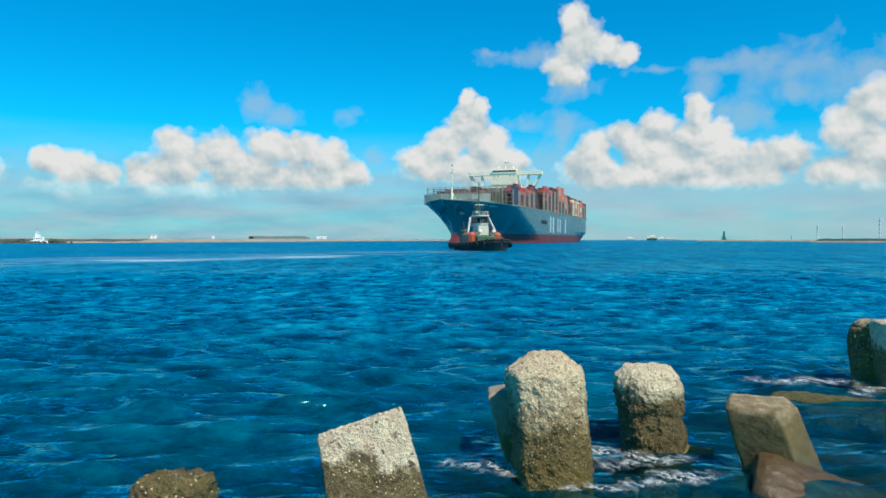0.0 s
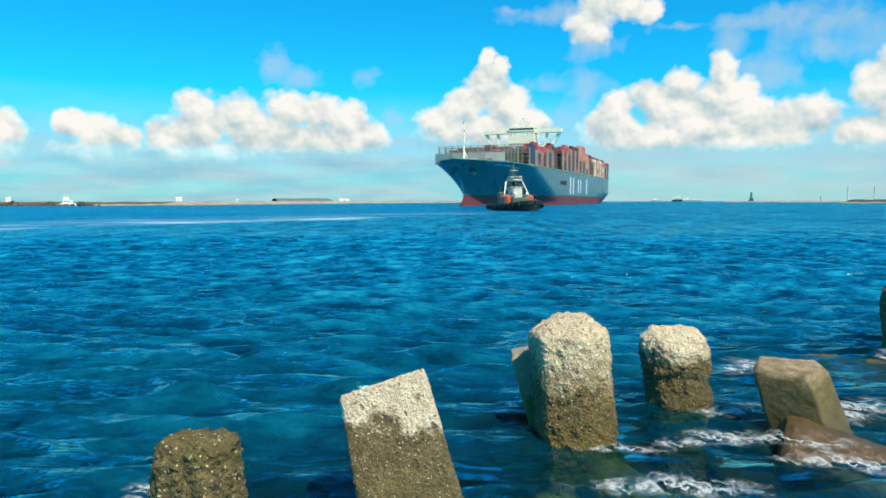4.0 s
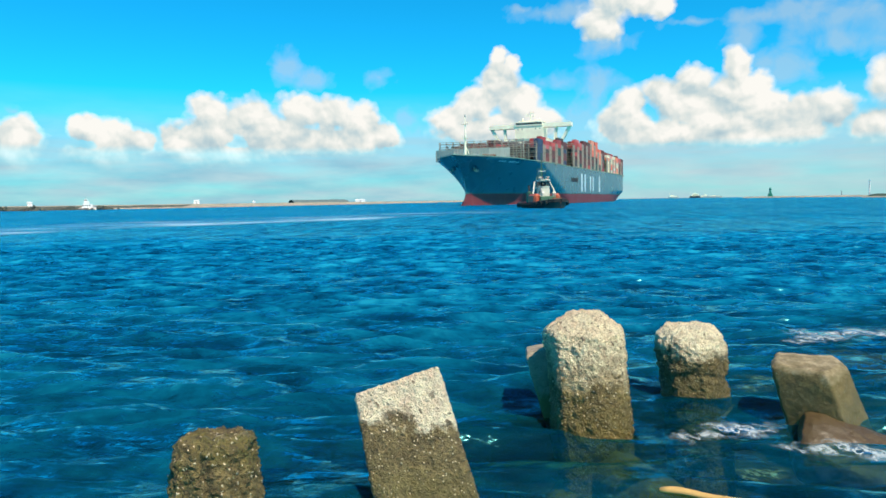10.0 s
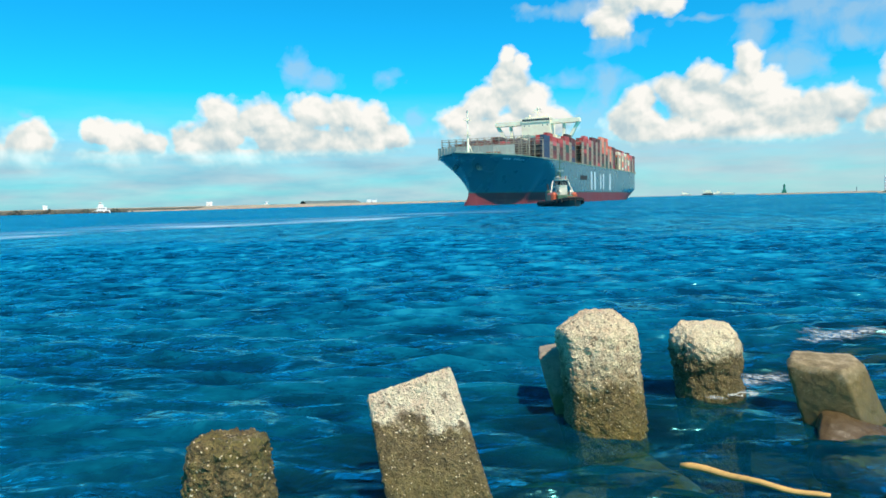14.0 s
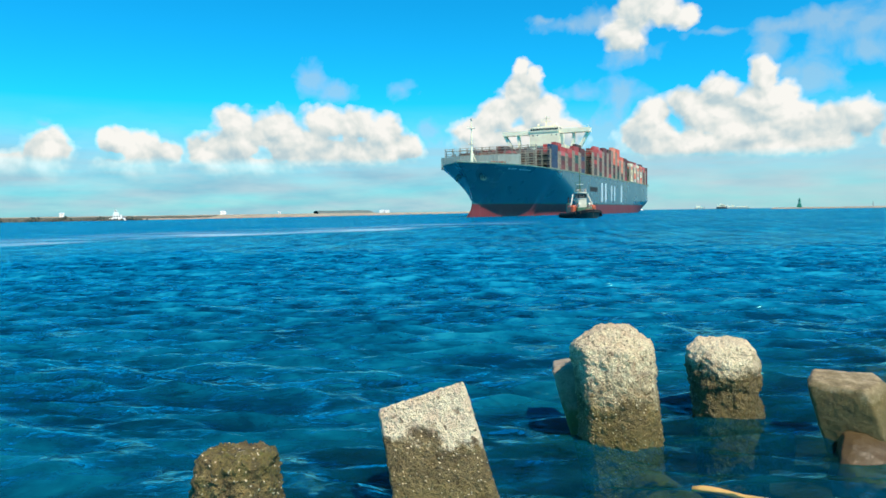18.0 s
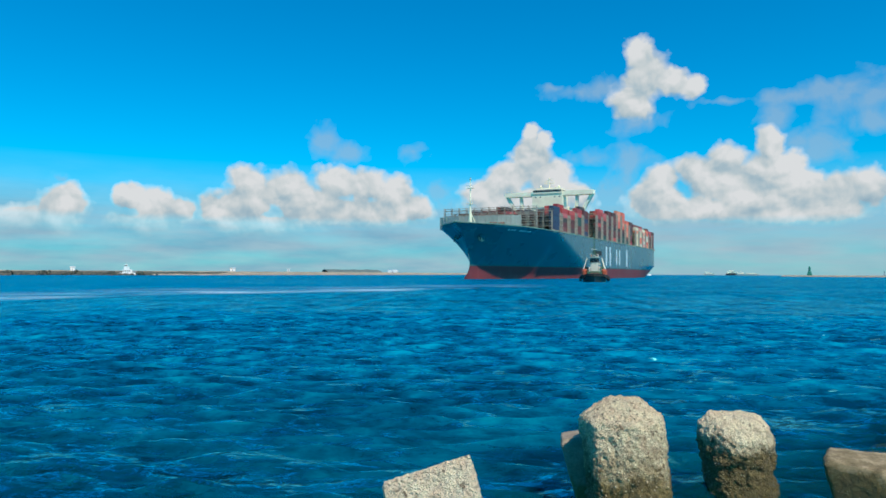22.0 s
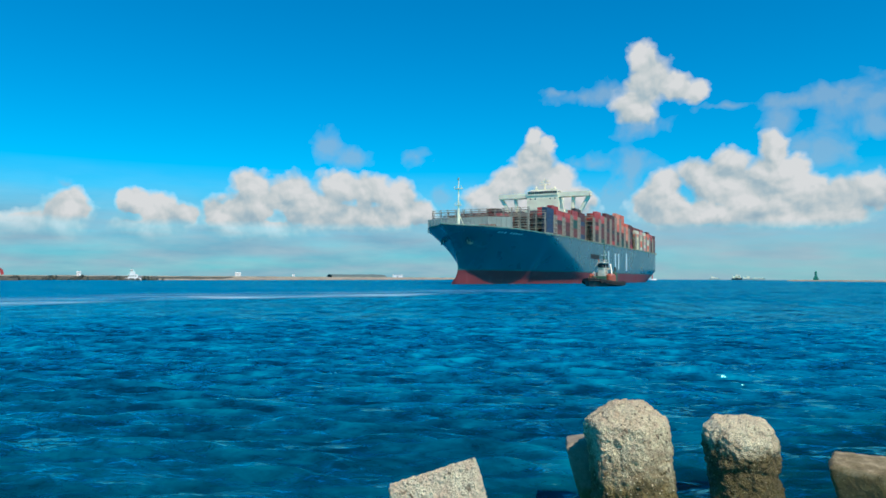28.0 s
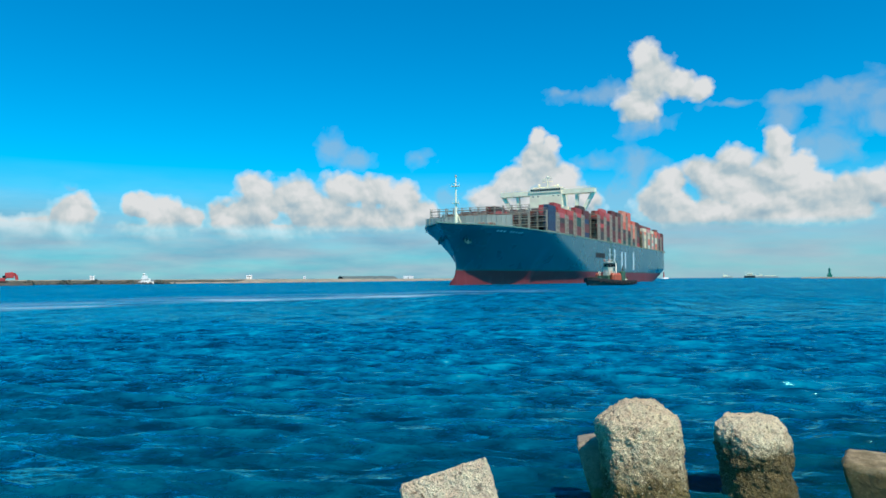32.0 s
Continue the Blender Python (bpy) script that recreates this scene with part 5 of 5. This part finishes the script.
        tube(bm, (4.7, side * 2.0, 5.2), (5.4, side * 2.0, 5.5), 0.34, 0.42, 9)
        part("ventilator", bm, TUG_WHITE, TUG, "white cowl ventilator")
        bm = bmesh.new()
        for k in range(3):
            tube(bm, (0.4 + k * 0.7, side * 1.5, 10.9), (0.7 + k * 0.7, side * 1.55, 10.9), 0.2, 0.26, 8)
        part("searchlight", bm, TUG_WHITE, TUG)
    bm = bmesh.new()
    beam(bm, (-3.4, 0.9, 4.1), (-3.4, 0.9, 11.6), 0.3)
    beam(bm, (-3.4, -0.9, 4.1), (-3.4, -0.9, 11.6), 0.3)
    for z in (6.0, 8.0, 10.0, 11.6):
        beam(bm, (-3.4, -0.9, z), (-3.4, 0.9, z), 0.2)
    part("gantry", bm, TUG_GREEN, TUG, "dark green mast gantry")

tug()


# ---- far shores ----
def ridge(name, points, width, height, material, label, category, seed=0, base=-0.6, kind="structure", crest=0.5):
    """A long bank along bearing points with an uneven crest."""
    rng = random.Random(seed)
    line = []
    for a, b in zip(points, points[1:]):
        n = max(2, int((b - a).length / 5))
        line += [a.lerp(b, k / n) for k in range(n)]
    line.append(points[-1])
    verts, faces = [], []
    prof = [(-0.5, base), (-0.38, 0.35), (-0.2, 0.8), (0.0, 1.0), (0.25, 0.9), (0.5, base)]
    for i, p in enumerate(line):
        d = (line[min(i + 1, len(line) - 1)] - line[max(i - 1, 0)]).normalized()
        nrm = Vector((d.y, -d.x, 0))
        for k, (o, h) in enumerate(prof):
            wob = noise.noise(Vector((i * 0.31, k * 1.7, seed))) * 0.5 * crest
            hh = h * height * (1 + wob) if h > 0 else h
            verts.append(p + nrm * (-o) * width * (1 + 0.2 * wob) + Vector((0, 0, hh)))
    m = len(prof)
    for i in range(len(line) - 1):
        for k in range(m - 1):
            a = i * m + k
            faces.append((a, a + 1, a + m + 1, a + m))
    ob = quads(name, verts, faces, material, smooth=True)
    return tagged(ob, label, category, kind=kind)


WEST = [polar(-62, 560), polar(-45, 560), polar(-33, 575), polar(-24, 640), polar(-16, 790), polar(-9, 1050), polar(-3, 1450), polar(3, 2000)]
ridge("ground_sand_bank", [p + Vector((0, 26, 0)) for p in WEST], 44, 3.3, SAND, "long low sandy bank beyond the water", "sand bank", 1, crest=0.2)
ridge("ground_breakwater_foot", WEST, 14, 2.7, RUBBLE, "dark rubble foot of the far breakwater", "breakwater", 2, crest=0.25)
EAST = [polar(20.4, 1600), polar(24, 1500), polar(29, 1400), polar(36, 1330), polar(46, 1300)]
ridge("ground_east_mole", EAST, 26, 2.8, SAND, "low pale breakwater on the horizon", "breakwater", 3, crest=0.3)
PIER = [polar(28.6, 900), polar(31, 860), polar(36, 800), polar(46, 760)]
ridge("ground_scrub_bank", PIER, 26, 4.0, GREENERY, "dark green bank behind the breakwater", "bank", 4, crest=0.35)
ridge("ground_scrub_sand", [polar(28.0, 890), polar(31, 845), polar(33, 820)], 8, 1.6, SAND, "strip of pale sand", "bank", 5)
ridge("ground_low_woods", [polar(-15.4, 950), polar(-13.5, 960), polar(-11.2, 985)], 40, 7.0, HAZY_WOOD, "long flat hazy green wood behind the bank", "wood", 6, crest=0.25)


def dark_heaps():
    """Concrete armour heaps along the west breakwater's near end."""
    rng = random.Random(11)
    for k in range(15):
        az = -58 + k * 2.05 + rng.uniform(-0.3, 0.3)
        p = polar(az, 548 + rng.uniform(-4, 4))
        bm = bmesh.new()
        for j in range(46):
            c = Vector((rng.gauss(0, 4.6), rng.gauss(0, 2.0), 0))
            c.z = max(0.0, 2.2 - 0.09 * c.x ** 2 - 0.35 * abs(c.y)) + rng.uniform(-0.3, 0.3)
            r = rng.uniform(0.7, 1.4)
            q = Euler((rng.uniform(0, 6), rng.uniform(0, 6), rng.uniform(0, 6))).to_matrix().to_4x4()
            mm = Matrix.Translation(c) @ q
            box(bm, -r, r, -r * 0.6, r * 0.6, -r * 0.5, r * 0.5, mm)
        ob = new("armour_heap", mesh_of("armour_heap", bm, RUBBLE))
        ob.matrix_basis = Matrix.Translation(p) @ Euler((0, 0, radians(-az))).to_matrix().to_4x4()
        tagged(ob, "heap of dark concrete armour blocks at the water", "rubble heap", "armour heaps", "stuff")


dark_heaps()


def facing(az, dist, z=0.0):
    return Matrix.Translation(polar(az, dist, z)) @ Euler((0, 0, radians(-az))).to_matrix().to_4x4()


def control_house():
    ob = thing("control_house", facing(-30.15, 553) @ Matrix.Diagonal((0.70, 0.70, 0.80, 1)), "small stepped white harbour control house on a quay", "building")
    for name, dims, mat, lab in (("quay", (-7.5, 7.5, -3, 3, -0.5, 2.2), WHITE_WALL, "pale concrete quay"), ("lower_storey", (-5, 4.4, -2.4, 2.4, 2.2, 5.2), WHITE_WALL, ""),
                            ("middle_storey", (-3.6, 1.6, -2.1, 2.1, 5.2, 7.6), WHITE_WALL, ""), ("lookout", (-3.0, -0.2, -1.8, 1.8, 7.6, 9.6), WHITE_WALL, ""), ("annex", (4.4, 9.0, -2.2, 2.2, 2.2, 3.6), GREY_WALL, "dark grey annex")):
        bm = bmesh.new()
        box(bm, *dims, bevel=0.1)
        part(name, bm, mat, ob, lab)
    for x in (-4.2, -2.2, -0.2, 1.8):
        bm = bmesh.new()
        box(bm, x - 0.5, x + 0.5, -2.47, -2.39, 3.3, 4.3)
        part("window", bm, GLASS_DARK, ob)
    for x in (-2.9, -1.6):
        bm = bmesh.new()
        box(bm, x, x + 1.0, -1.87, -1.79, 8.2, 9.0)
        part("window", bm, GLASS_DARK, ob)
    bm = bmesh.new()
    tube(bm, (-1.6, 0, 9.6), (-1.6, 0, 12.4), 0.12, 0.06, 8)
    part("mast", bm, SHIP_GREY, ob)


control_house()


def white_shed(az, dist, w, h, z, label):
    ob = thing("shed", facing(az, dist, z), label, "building")
    bm = bmesh.new()
    box(bm, -w / 2, w / 2, -2, 2, 0, h * 0.8)
    part("wall", bm, WHITE_WALL, ob)
    bm = bmesh.new()
    vs = [bm.verts.new(p) for p in ((-w / 2 - 0.3, -2.3, h * 0.8), (w / 2 + 0.3, -2.3, h * 0.8), (w / 2 + 0.3, 2.3, h * 0.8), (-w / 2 - 0.3, 2.3, h * 0.8), (-w / 2 - 0.3, 0, h), (w / 2 + 0.3, 0, h))]
    for f in ((0, 1, 5, 4), (2, 3, 4, 5), (1, 2, 5), (3, 0, 4), (0, 3, 2, 1)):
        bm.faces.new([vs[i] for i in f])
    part("roof", bm, WHITE_WALL, ob)
    bm = bmesh.new()
    box(bm, -w * 0.04, w * 0.04, -2.06, -1.99, 0, h * 0.55)
    part("door", bm, GREY_WALL, ob)


white_shed(-22.6, 690, 5.2, 3.6, 3.3, "small white shed on the sand bank")
white_shed(-33.8, 590, 3.0, 3.2, 3.0, "tiny white hut on the far bank")
white_shed(-9.9, 1120, 16, 4.5, 3.0, "long white warehouse far along the bank")
white_shed(-18.3, 800, 2.6, 3.0, 3.2, "tiny white hut on the far bank")


def pole(name, az, dist, z0, h, label, cat, mats, bands, r=0.5):
    """A slim mast painted in bands."""
    ob = thing(name, facing(az, dist, z0), label, cat)
    for k in range(bands):
        bm = bmesh.new()
        tube(bm, (0, 0, h * k / bands), (0, 0, h * (k + 1) / bands), r, r, 8)
        part("mast_band", bm, mats[k % 2], ob)
    return ob


LATTICE_RED = paint("mast_pink_paint", (0.55, 0.42, 0.42), 0.6, 0.1)
for az, dist, h in ((28.3, 1414, 27), (29.9, 1392, 25), (32.12, 1368, 37)):
    pole("banded_mast", az, dist, 2.0, h, "tall slim mast in white and pale red bands", "mast", (WHITE_WALL, LATTICE_RED), 11, 1.0)
pole("marker_post", 26.6, 1440, 2.0, 9, "small dark post on the low breakwater", "post", (GREY_WALL, GREY_WALL), 1, 0.6)


def beacon():
    ob = thing("lighthouse", facing(22.0, 1500, 1.2) @ Matrix.Diagonal((0.85, 0.85, 0.98, 1)), "stepped dark green lighthouse on the breakwater end", "lighthouse")
    bm = bmesh.new()
    box(bm, -5.2, 5.2, -4, 4, 1.2, 5.0, bevel=0.3)
    part("base", bm, BEACON_GREEN, ob)
    bm = bmesh.new()
    box(bm, -3.9, 3.9, -3.2, 3.2, 5.0, 8.2, bevel=0.3)
    part("plinth", bm, BEACON_GREEN, ob)
    bm = bmesh.new()
    tube(bm, (0, 0, 8.2), (0, 0, 15.4), 2.6, 2.1, 14)
    part("tower", bm, BEACON_GREEN, ob)
    bm = bmesh.new()
    tube(bm, (0, 0, 15.4), (0, 0, 15.9), 3.3, 3.3, 14)
    part("gallery", bm, BEACON_GREEN, ob)
    bm = bmesh.new()
    tube(bm, (0, 0, 15.9), (0, 0, 18.2), 1.8, 1.7, 12)
    part("lantern_room", bm, BEACON_GREEN, ob)
    bm = bmesh.new()
    tube(bm, (0, 0, 18.2), (0, 0, 19.4), 2.0, 0.2, 12)
    part("lantern_roof", bm, BEACON_GREEN, ob)


beacon()
red_mark = thing("beacon", facing(10.55, 1900), "dark red light beacon on a white base", "beacon")
for name, a, b, r0, r1, mat in (("base", 0, 3.2, 12, 11, WHITE_WALL), ("tower", 3.2, 15, 1.7, 1.3, BEACON_RED), ("lantern_room", 15, 17.5, 1.9, 1.0, BEACON_RED)):
    bm = bmesh.new()
    tube(bm, (0, 0, a), (0, 0, b), r0, r1, 12)
    part(name, bm, mat, red_mark)


def far_ship(az, dist, length, hull_h, house, label, hull_mat, heading=0):
    """A merchant ship lying at anchor on the horizon."""
    ob = thing("cargo_ship", facing(az, dist) @ pose(0, 0, 0, 0, 0, heading), label, "ship", "ships at anchor")
    verts, faces = [], []
    stations = [(-0.5, 0.7), (-0.46, 0.95), (-0.3, 1), (0.3, 1), (0.42, 0.7), (0.5, 0.05)]
    B = length * 0.08
    for s, w in stations:
        for y in (-1, 1):
            for z in (-1.5, hull_h * (1.15 if s > 0.4 else 1)):
                verts.append((s * length, y * w * B, z))
    for i in range(len(stations) - 1):
        a = i * 4
        faces += [(a, a + 4, a + 5, a + 1), (a + 2, a + 3, a + 7, a + 6), (a + 1, a + 5, a + 7, a + 3)]
    faces += [(0, 1, 3, 2), (20, 22, 23, 21)]
    quads("hull", verts, faces, hull_mat, ob)
    for x0, x1, h in house:
        bm = bmesh.new()
        box(bm, x0 * length, x1 * length, -B * 0.8, B * 0.8, hull_h, hull_h + h)
        part("deckhouse", bm, SHIP_WHITE, ob)
    bm = bmesh.new()
    tube(bm, (house[0][0] * length, 0, hull_h + house[0][2]), (house[0][0] * length, 0, hull_h + house[0][2] + 8), 0.8, 0.4, 8)
    part("mast", bm, SHIP_WHITE, ob)


far_ship(15.15, 3900, 52, 7, ((-0.35, 0.05, 10), (0.05, 0.3, 5)), "small pale cargo ship at anchor", SHIP_GREY)
far_ship(16.72, 3600, 48, 9, ((-0.4, 0.4, 8), (-0.2, 0.3, 15)), "white car carrier with dark hull at anchor", TUG_BLACK, 0)
far_ship(17.35, 4200, 52, 7, ((-0.3, 0.1, 7),), "grey cargo ship far out at anchor", SHIP_GREY)
far_ship(18.0, 4100, 95, 8, ((-0.45, -0.3, 11), (-0.2, 0.4, 4)), "long pale tanker at anchor", SHIP_GREY, 0)


def red_digger():
    """Red long-arm machine beside a grey container at the breakwater's near end."""
    ob = thing("excavator", facing(-39.45, 500, 1.2), "red excavator standing on the far breakwater", "excavator")
    bm = bmesh.new()
    for y in (-1.6, 1.6):
        box(bm, -2.6, 2.6, y - 0.4, y + 0.4, 0, 1.2, bevel=0.3)
    part("tracks", bm, BLACK_RUBBER, ob)
    bm = bmesh.new()
    box(bm, -2.4, 2.0, -1.6, 1.6, 1.3, 3.4, bevel=0.25)
    part("body", bm, BEACON_RED, ob)
    bm = bmesh.new()
    box(bm, 0.6, 2.2, -1.5, -0.1, 3.4, 4.8, bevel=0.2)
    part("cab", bm, GLASS_DARK, ob)
    for a, b in (((1.6, 0.6, 3), (4.6, 0.6, 6.4)), ((4.6, 0.6, 6.4), (7.6, 0.6, 5.2)), ((7.6, 0.6, 5.2), (8.2, 0.6, 2.2))):
        bm = bmesh.new()
        beam(bm, a, b, 1.7, 1.2)
        part("arm", bm, BEACON_RED, ob)
    # solid red block added round the boom to fill out the machine
    bm = bmesh.new()
    box(bm, 1.8, 6.6, -1.4, 1.6, 3.2, 6.6, bevel=0.3)
    part("counterweight", bm, BEACON_RED, ob)
    ob = thing("container", facing(-40.5, 498, 1.0), "dark grey steel container on the far breakwater", "container")
    bm = bmesh.new()
    box(bm, -5, 5, -1.5, 1.5, 0, 6)
    part("body", bm, GREY_WALL, ob)


red_digger()
ridge("ground_machine_bank", [polar(-37.6, 497), polar(-43, 497), polar(-50, 500)], 22, 1.6, RUBBLE, "low rubble bank", "bank", 8)

# ---- driftwood ----
def driftwood():
    ob = thing("driftwood", pose(2.1, 6.6, 0.02, 0, 0, -33), "yellowish weathered pole floating in the water", "driftwood")
    bm = bmesh.new()
    n, k = 14, 10
    rings = []
    for i in range(n + 1):
        x = -0.45 + 1.3 * i / n
        r = 0.045 * (1 - 0.35 * i / n) * (1 if 0 < i < n else 0.7)
        c = Vector((x, 0.03 * math.sin(i * 0.5), 0.01 * math.sin(i)))
        rings.append([bm.verts.new(c + Vector((0, math.cos(2 * math.pi * j / k) * r, math.sin(2 * math.pi * j / k) * r * 0.8))) for j in range(k)])
    for a, b in zip(rings, rings[1:]):
        for j in range(k):
            bm.faces.new((a[j], a[(j + 1) % k], b[(j + 1) % k], b[j]))
    bm.faces.new(rings[0][::-1])
    bm.faces.new(rings[-1])
    part("pole", bm, DRIFTWOOD, ob, smooth=True)
    return ob


WOOD = driftwood()


# ---- foam: lacy sheets that lift and sink with the swell ----
def foam_patch(cx, cy, rx, ry, seed, turn=0.0, cell=0.06):
    """A thin torn sheet of foam with an uneven rim."""
    nx, ny = int(2 * rx / cell), int(2 * ry / cell)
    verts, faces, index = [], [], {}

    def inside(x, y):
        return 1.05 - math.hypot(x / rx, y / ry) + 0.45 * noise.noise(Vector((x * 1.4 + seed * 5.1, y * 1.9, seed))) > 0

    def vertex(i, j):
        if (i, j) not in index:
            x, y = -rx + i * cell, -ry + j * cell
            index[i, j] = len(verts)
            verts.append((x, y, 0.035 * noise.fractal(Vector((x * 2.2, y * 2.2, seed)), 1.0, 2.0, 3)))
        return index[i, j]

    for j in range(ny):
        for i in range(nx):
            if inside(-rx + (i + 0.5) * cell, -ry + (j + 0.5) * cell):
                faces.append((vertex(i, j), vertex(i + 1, j), vertex(i + 1, j + 1), vertex(i, j + 1)))
    ob = quads("sea_foam", verts, faces, FOAM, smooth=True)
    ob.matrix_basis = pose(cx, cy, 0, 0, 0, turn)
    tagged(ob, "lacy white foam on the water between the blocks", "foam", "foam patches", "stuff")
    return ob, cx, cy, turn


# each patch with the spells during which it lies on the water, and its drift in metres a second
SURF = [
    (foam_patch(0.62, 8.45, 0.85, 0.55, 1, -30), ((0, 0.9), (1.4, 2.9), (5.2, 6.0)), (0.05, -0.12)),
    (foam_patch(0.85, 7.45, 1.1, 0.60, 2, -12), ((1.5, 3.9), (6.6, 8.2)), (0.06, -0.14)),
    (foam_patch(2.10, 9.0, 0.42, 0.70, 3, 30), ((0, 0.7), (2.4, 3.3), (6.8, 7.6)), (0.25, -0.10)),
    (foam_patch(2.7, 8.05, 0.95, 0.50, 4, 5), ((0, 0.6), (1.8, 4.2), (5.5, 7.1), (7.7, 10.0)), (0.05, -0.06)),
    (foam_patch(3.65, 9.2, 1.15, 0.60, 5, -14), ((0.6, 1.6), (3.0, 4.0), (7.3, 9.2)), (0.12, -0.10)),
    (foam_patch(2.6, 8.7, 0.9, 0.60, 6, 4), ((0.4, 1.4), (2.7, 3.6), (5.4, 7.0), (7.3, 9.3)), (0.08, -0.08)),
    (foam_patch(3.75, 10.2, 0.75, 0.50, 7, 24), ((0.6, 1.3), (1.7, 3.6), (5.4, 6.6), (7.5, 9.8), (13.2, 14.0)), (0.10, -0.05)),
    (foam_patch(5.0, 11.8, 1.3, 0.85, 8, 12), ((0.7, 1.5), (3.6, 4.6), (5.6, 7.0), (8.2, 9.9), (12.0, 13.4)), (-0.10, -0.14)),
    (foam_patch(7.4, 13.7, 1.9, 0.70, 9, -10), ((0, 0.7), (1.3, 3.0), (5.5, 7.0), (7.6, 9.2), (9.7, 11.2), (13.2, 15.2)), (-0.12, -0.10)),
    (foam_patch(8.1, 12.9, 1.2, 0.60, 10, 20), ((0, 1.2), (1.6, 4.0), (5.5, 9.0), (11.8, 12.8)), (-0.08, -0.08)),
    (foam_patch(5.2, 9.3, 0.95, 0.70, 11, 30), ((0.8, 1.6), (2.0, 4.2), (5.8, 6.8), (8.2, 9.4), (22.4, 24.0)), (-0.05, -0.12)),
    (foam_patch(3.8, 7.35, 0.95, 0.45, 12, -20), ((1.9, 4.2), (5.6, 6.9), (7.6, 9.0), (9.6, 10.6)), (0.05, -0.06)),
    (foam_patch(3.15, 9.35, 0.70, 0.30, 13, 4), ((0.5, 1.3), (1.6, 3.6), (5.4, 6.3), (7.8, 9.7), (10.4, 11.9), (13.6, 16.2), (18.6, 19.6)), (0.05, -0.04)),
    (foam_patch(1.7, 7.75, 0.65, 0.25, 14, -8), ((0, 0.5), (3.0, 4.0), (6.6, 7.6), (11.0, 13.4), (14.2, 15.4)), (0.06, -0.05)),
    (foam_patch(-2.9, 6.4, 0.6, 0.5, 15, 40), ((3.0, 4.2), (5.4, 7.2), (8.4, 9.6)), (0.05, -0.08)),
    (foam_patch(1.9, 6.8, 1.3, 0.45, 16, -10), ((0.4, 1.2), (2.4, 4.0), (5.3, 6.2)), (0.08, -0.08)),
    (foam_patch(3.55, 8.0, 1.05, 0.50, 18, -18), ((0.6, 1.7), (3.0, 4.1), (7.4, 8.1)), (0.15, -0.08)),
    (foam_patch(6.3, 13.2, 1.1, 0.60, 17, 8), ((8.6, 10.0), (12.4, 14.6), (19.8, 21.0), (22.6, 24.2)), (-0.08, -0.10)),
]


# ---- what moves ----
def swell(t):
    """The water's level: short swells that calm down after a while."""
    return -(0.09 if t < 8 else 0.09 - 0.05 * min(1, (t - 8) / 4)) * math.cos(2 * math.pi * t / 2.15)


def motions():
    walk(SHIP, [(t, pose(x, y, 0, 0, 0, h)) for t, x, y, h in (
        (0, -0.9, 426.3, 249.8), (6, -10.4, 393.0, 249.8), (11.8, -17.0, 368.5, 249.75), (17.5, -22.9, 344.9, 249.65), (23, -29.4, 327.5, 249.65), (28, -35.1, 312.7, 249.67), (32, -39.8, 300.6, 249.7))])
    walk(TUG, [(t, pose(x, y, 0.05 * math.sin(t), 0.4 * math.sin(t * 0.9), 0.3 * math.sin(t * 1.3), 270 + a)) for t, x, y, a in (
        (0, 9.9, 184.7, 18), (3, 13.6, 204, 18), (6, 17.2, 221.4, 18), (9.5, 20, 230, 17), (13, 22.4, 237, 13), (17.5, 26.5, 250.8, 11), (22, 30.0, 263.5, -6), (28, 32.9, 276.3, -27), (30, 32.6, 281.5, -34), (32, 32.2, 286.4, -40))])
    walk(SEA, [(k * 0.5, pose(0.22 * (k * 0.5 - 16), -0.42 * (k * 0.5 - 16), swell(k * 0.5))) for k in range(65)])
    for (ob, cx, cy, turn), spells, (vx, vy) in SURF:
        keys = {0.0: -3.8, 32.0: -3.8}
        for on, off in spells:
            n = max(2, int((off - on) / 0.45))
            for k in range(n + 1):
                t = on + (off - on) * k / n
                keys[round(t, 2)] = swell(t) + 0.10
            if on > 0.4:
                keys[round(on - 0.35, 2)] = -3.8
            else:
                keys[0.0] = swell(0) + 0.10
            keys[round(off + 0.5, 2)] = -3.8
        rows = []
        for t, z in sorted(keys.items()):
            start = max([on for on, off in spells if on <= t + 0.36], default=t)
            rows.append((t, pose(cx + vx * (t - start), cy + vy * (t - start), z, 0, 0, turn)) if t - start < 4 else (t, pose(cx, cy, z, 0, 0, turn)))
        walk(ob, rows)
    walk(CLOUDS, [(t, pose(0, 0, 0, 0, 0, a)) for t, a in ((0, -1.19), (6, -0.86), (12, -0.65), (17.5, -0.60), (28, -0.45), (32, 0.0))])
    walk(WOOD, [(t, pose(x, y, z, 0, 0, r)) for t, x, y, z, r in ((0, 2.6, 5.2, -0.3, -20), (8, 2.2, 6.0, 0.0, -22), (11, 2.05, 6.46, 0.10, -20), (13, 2.2, 6.62, 0.13, -35), (16.5, 2.2, 6.82, 0.11, -27), (22, 2.1, 6.5, 0.02, -20), (32, 2.2, 5.9, -0.2, -15))])


motions()
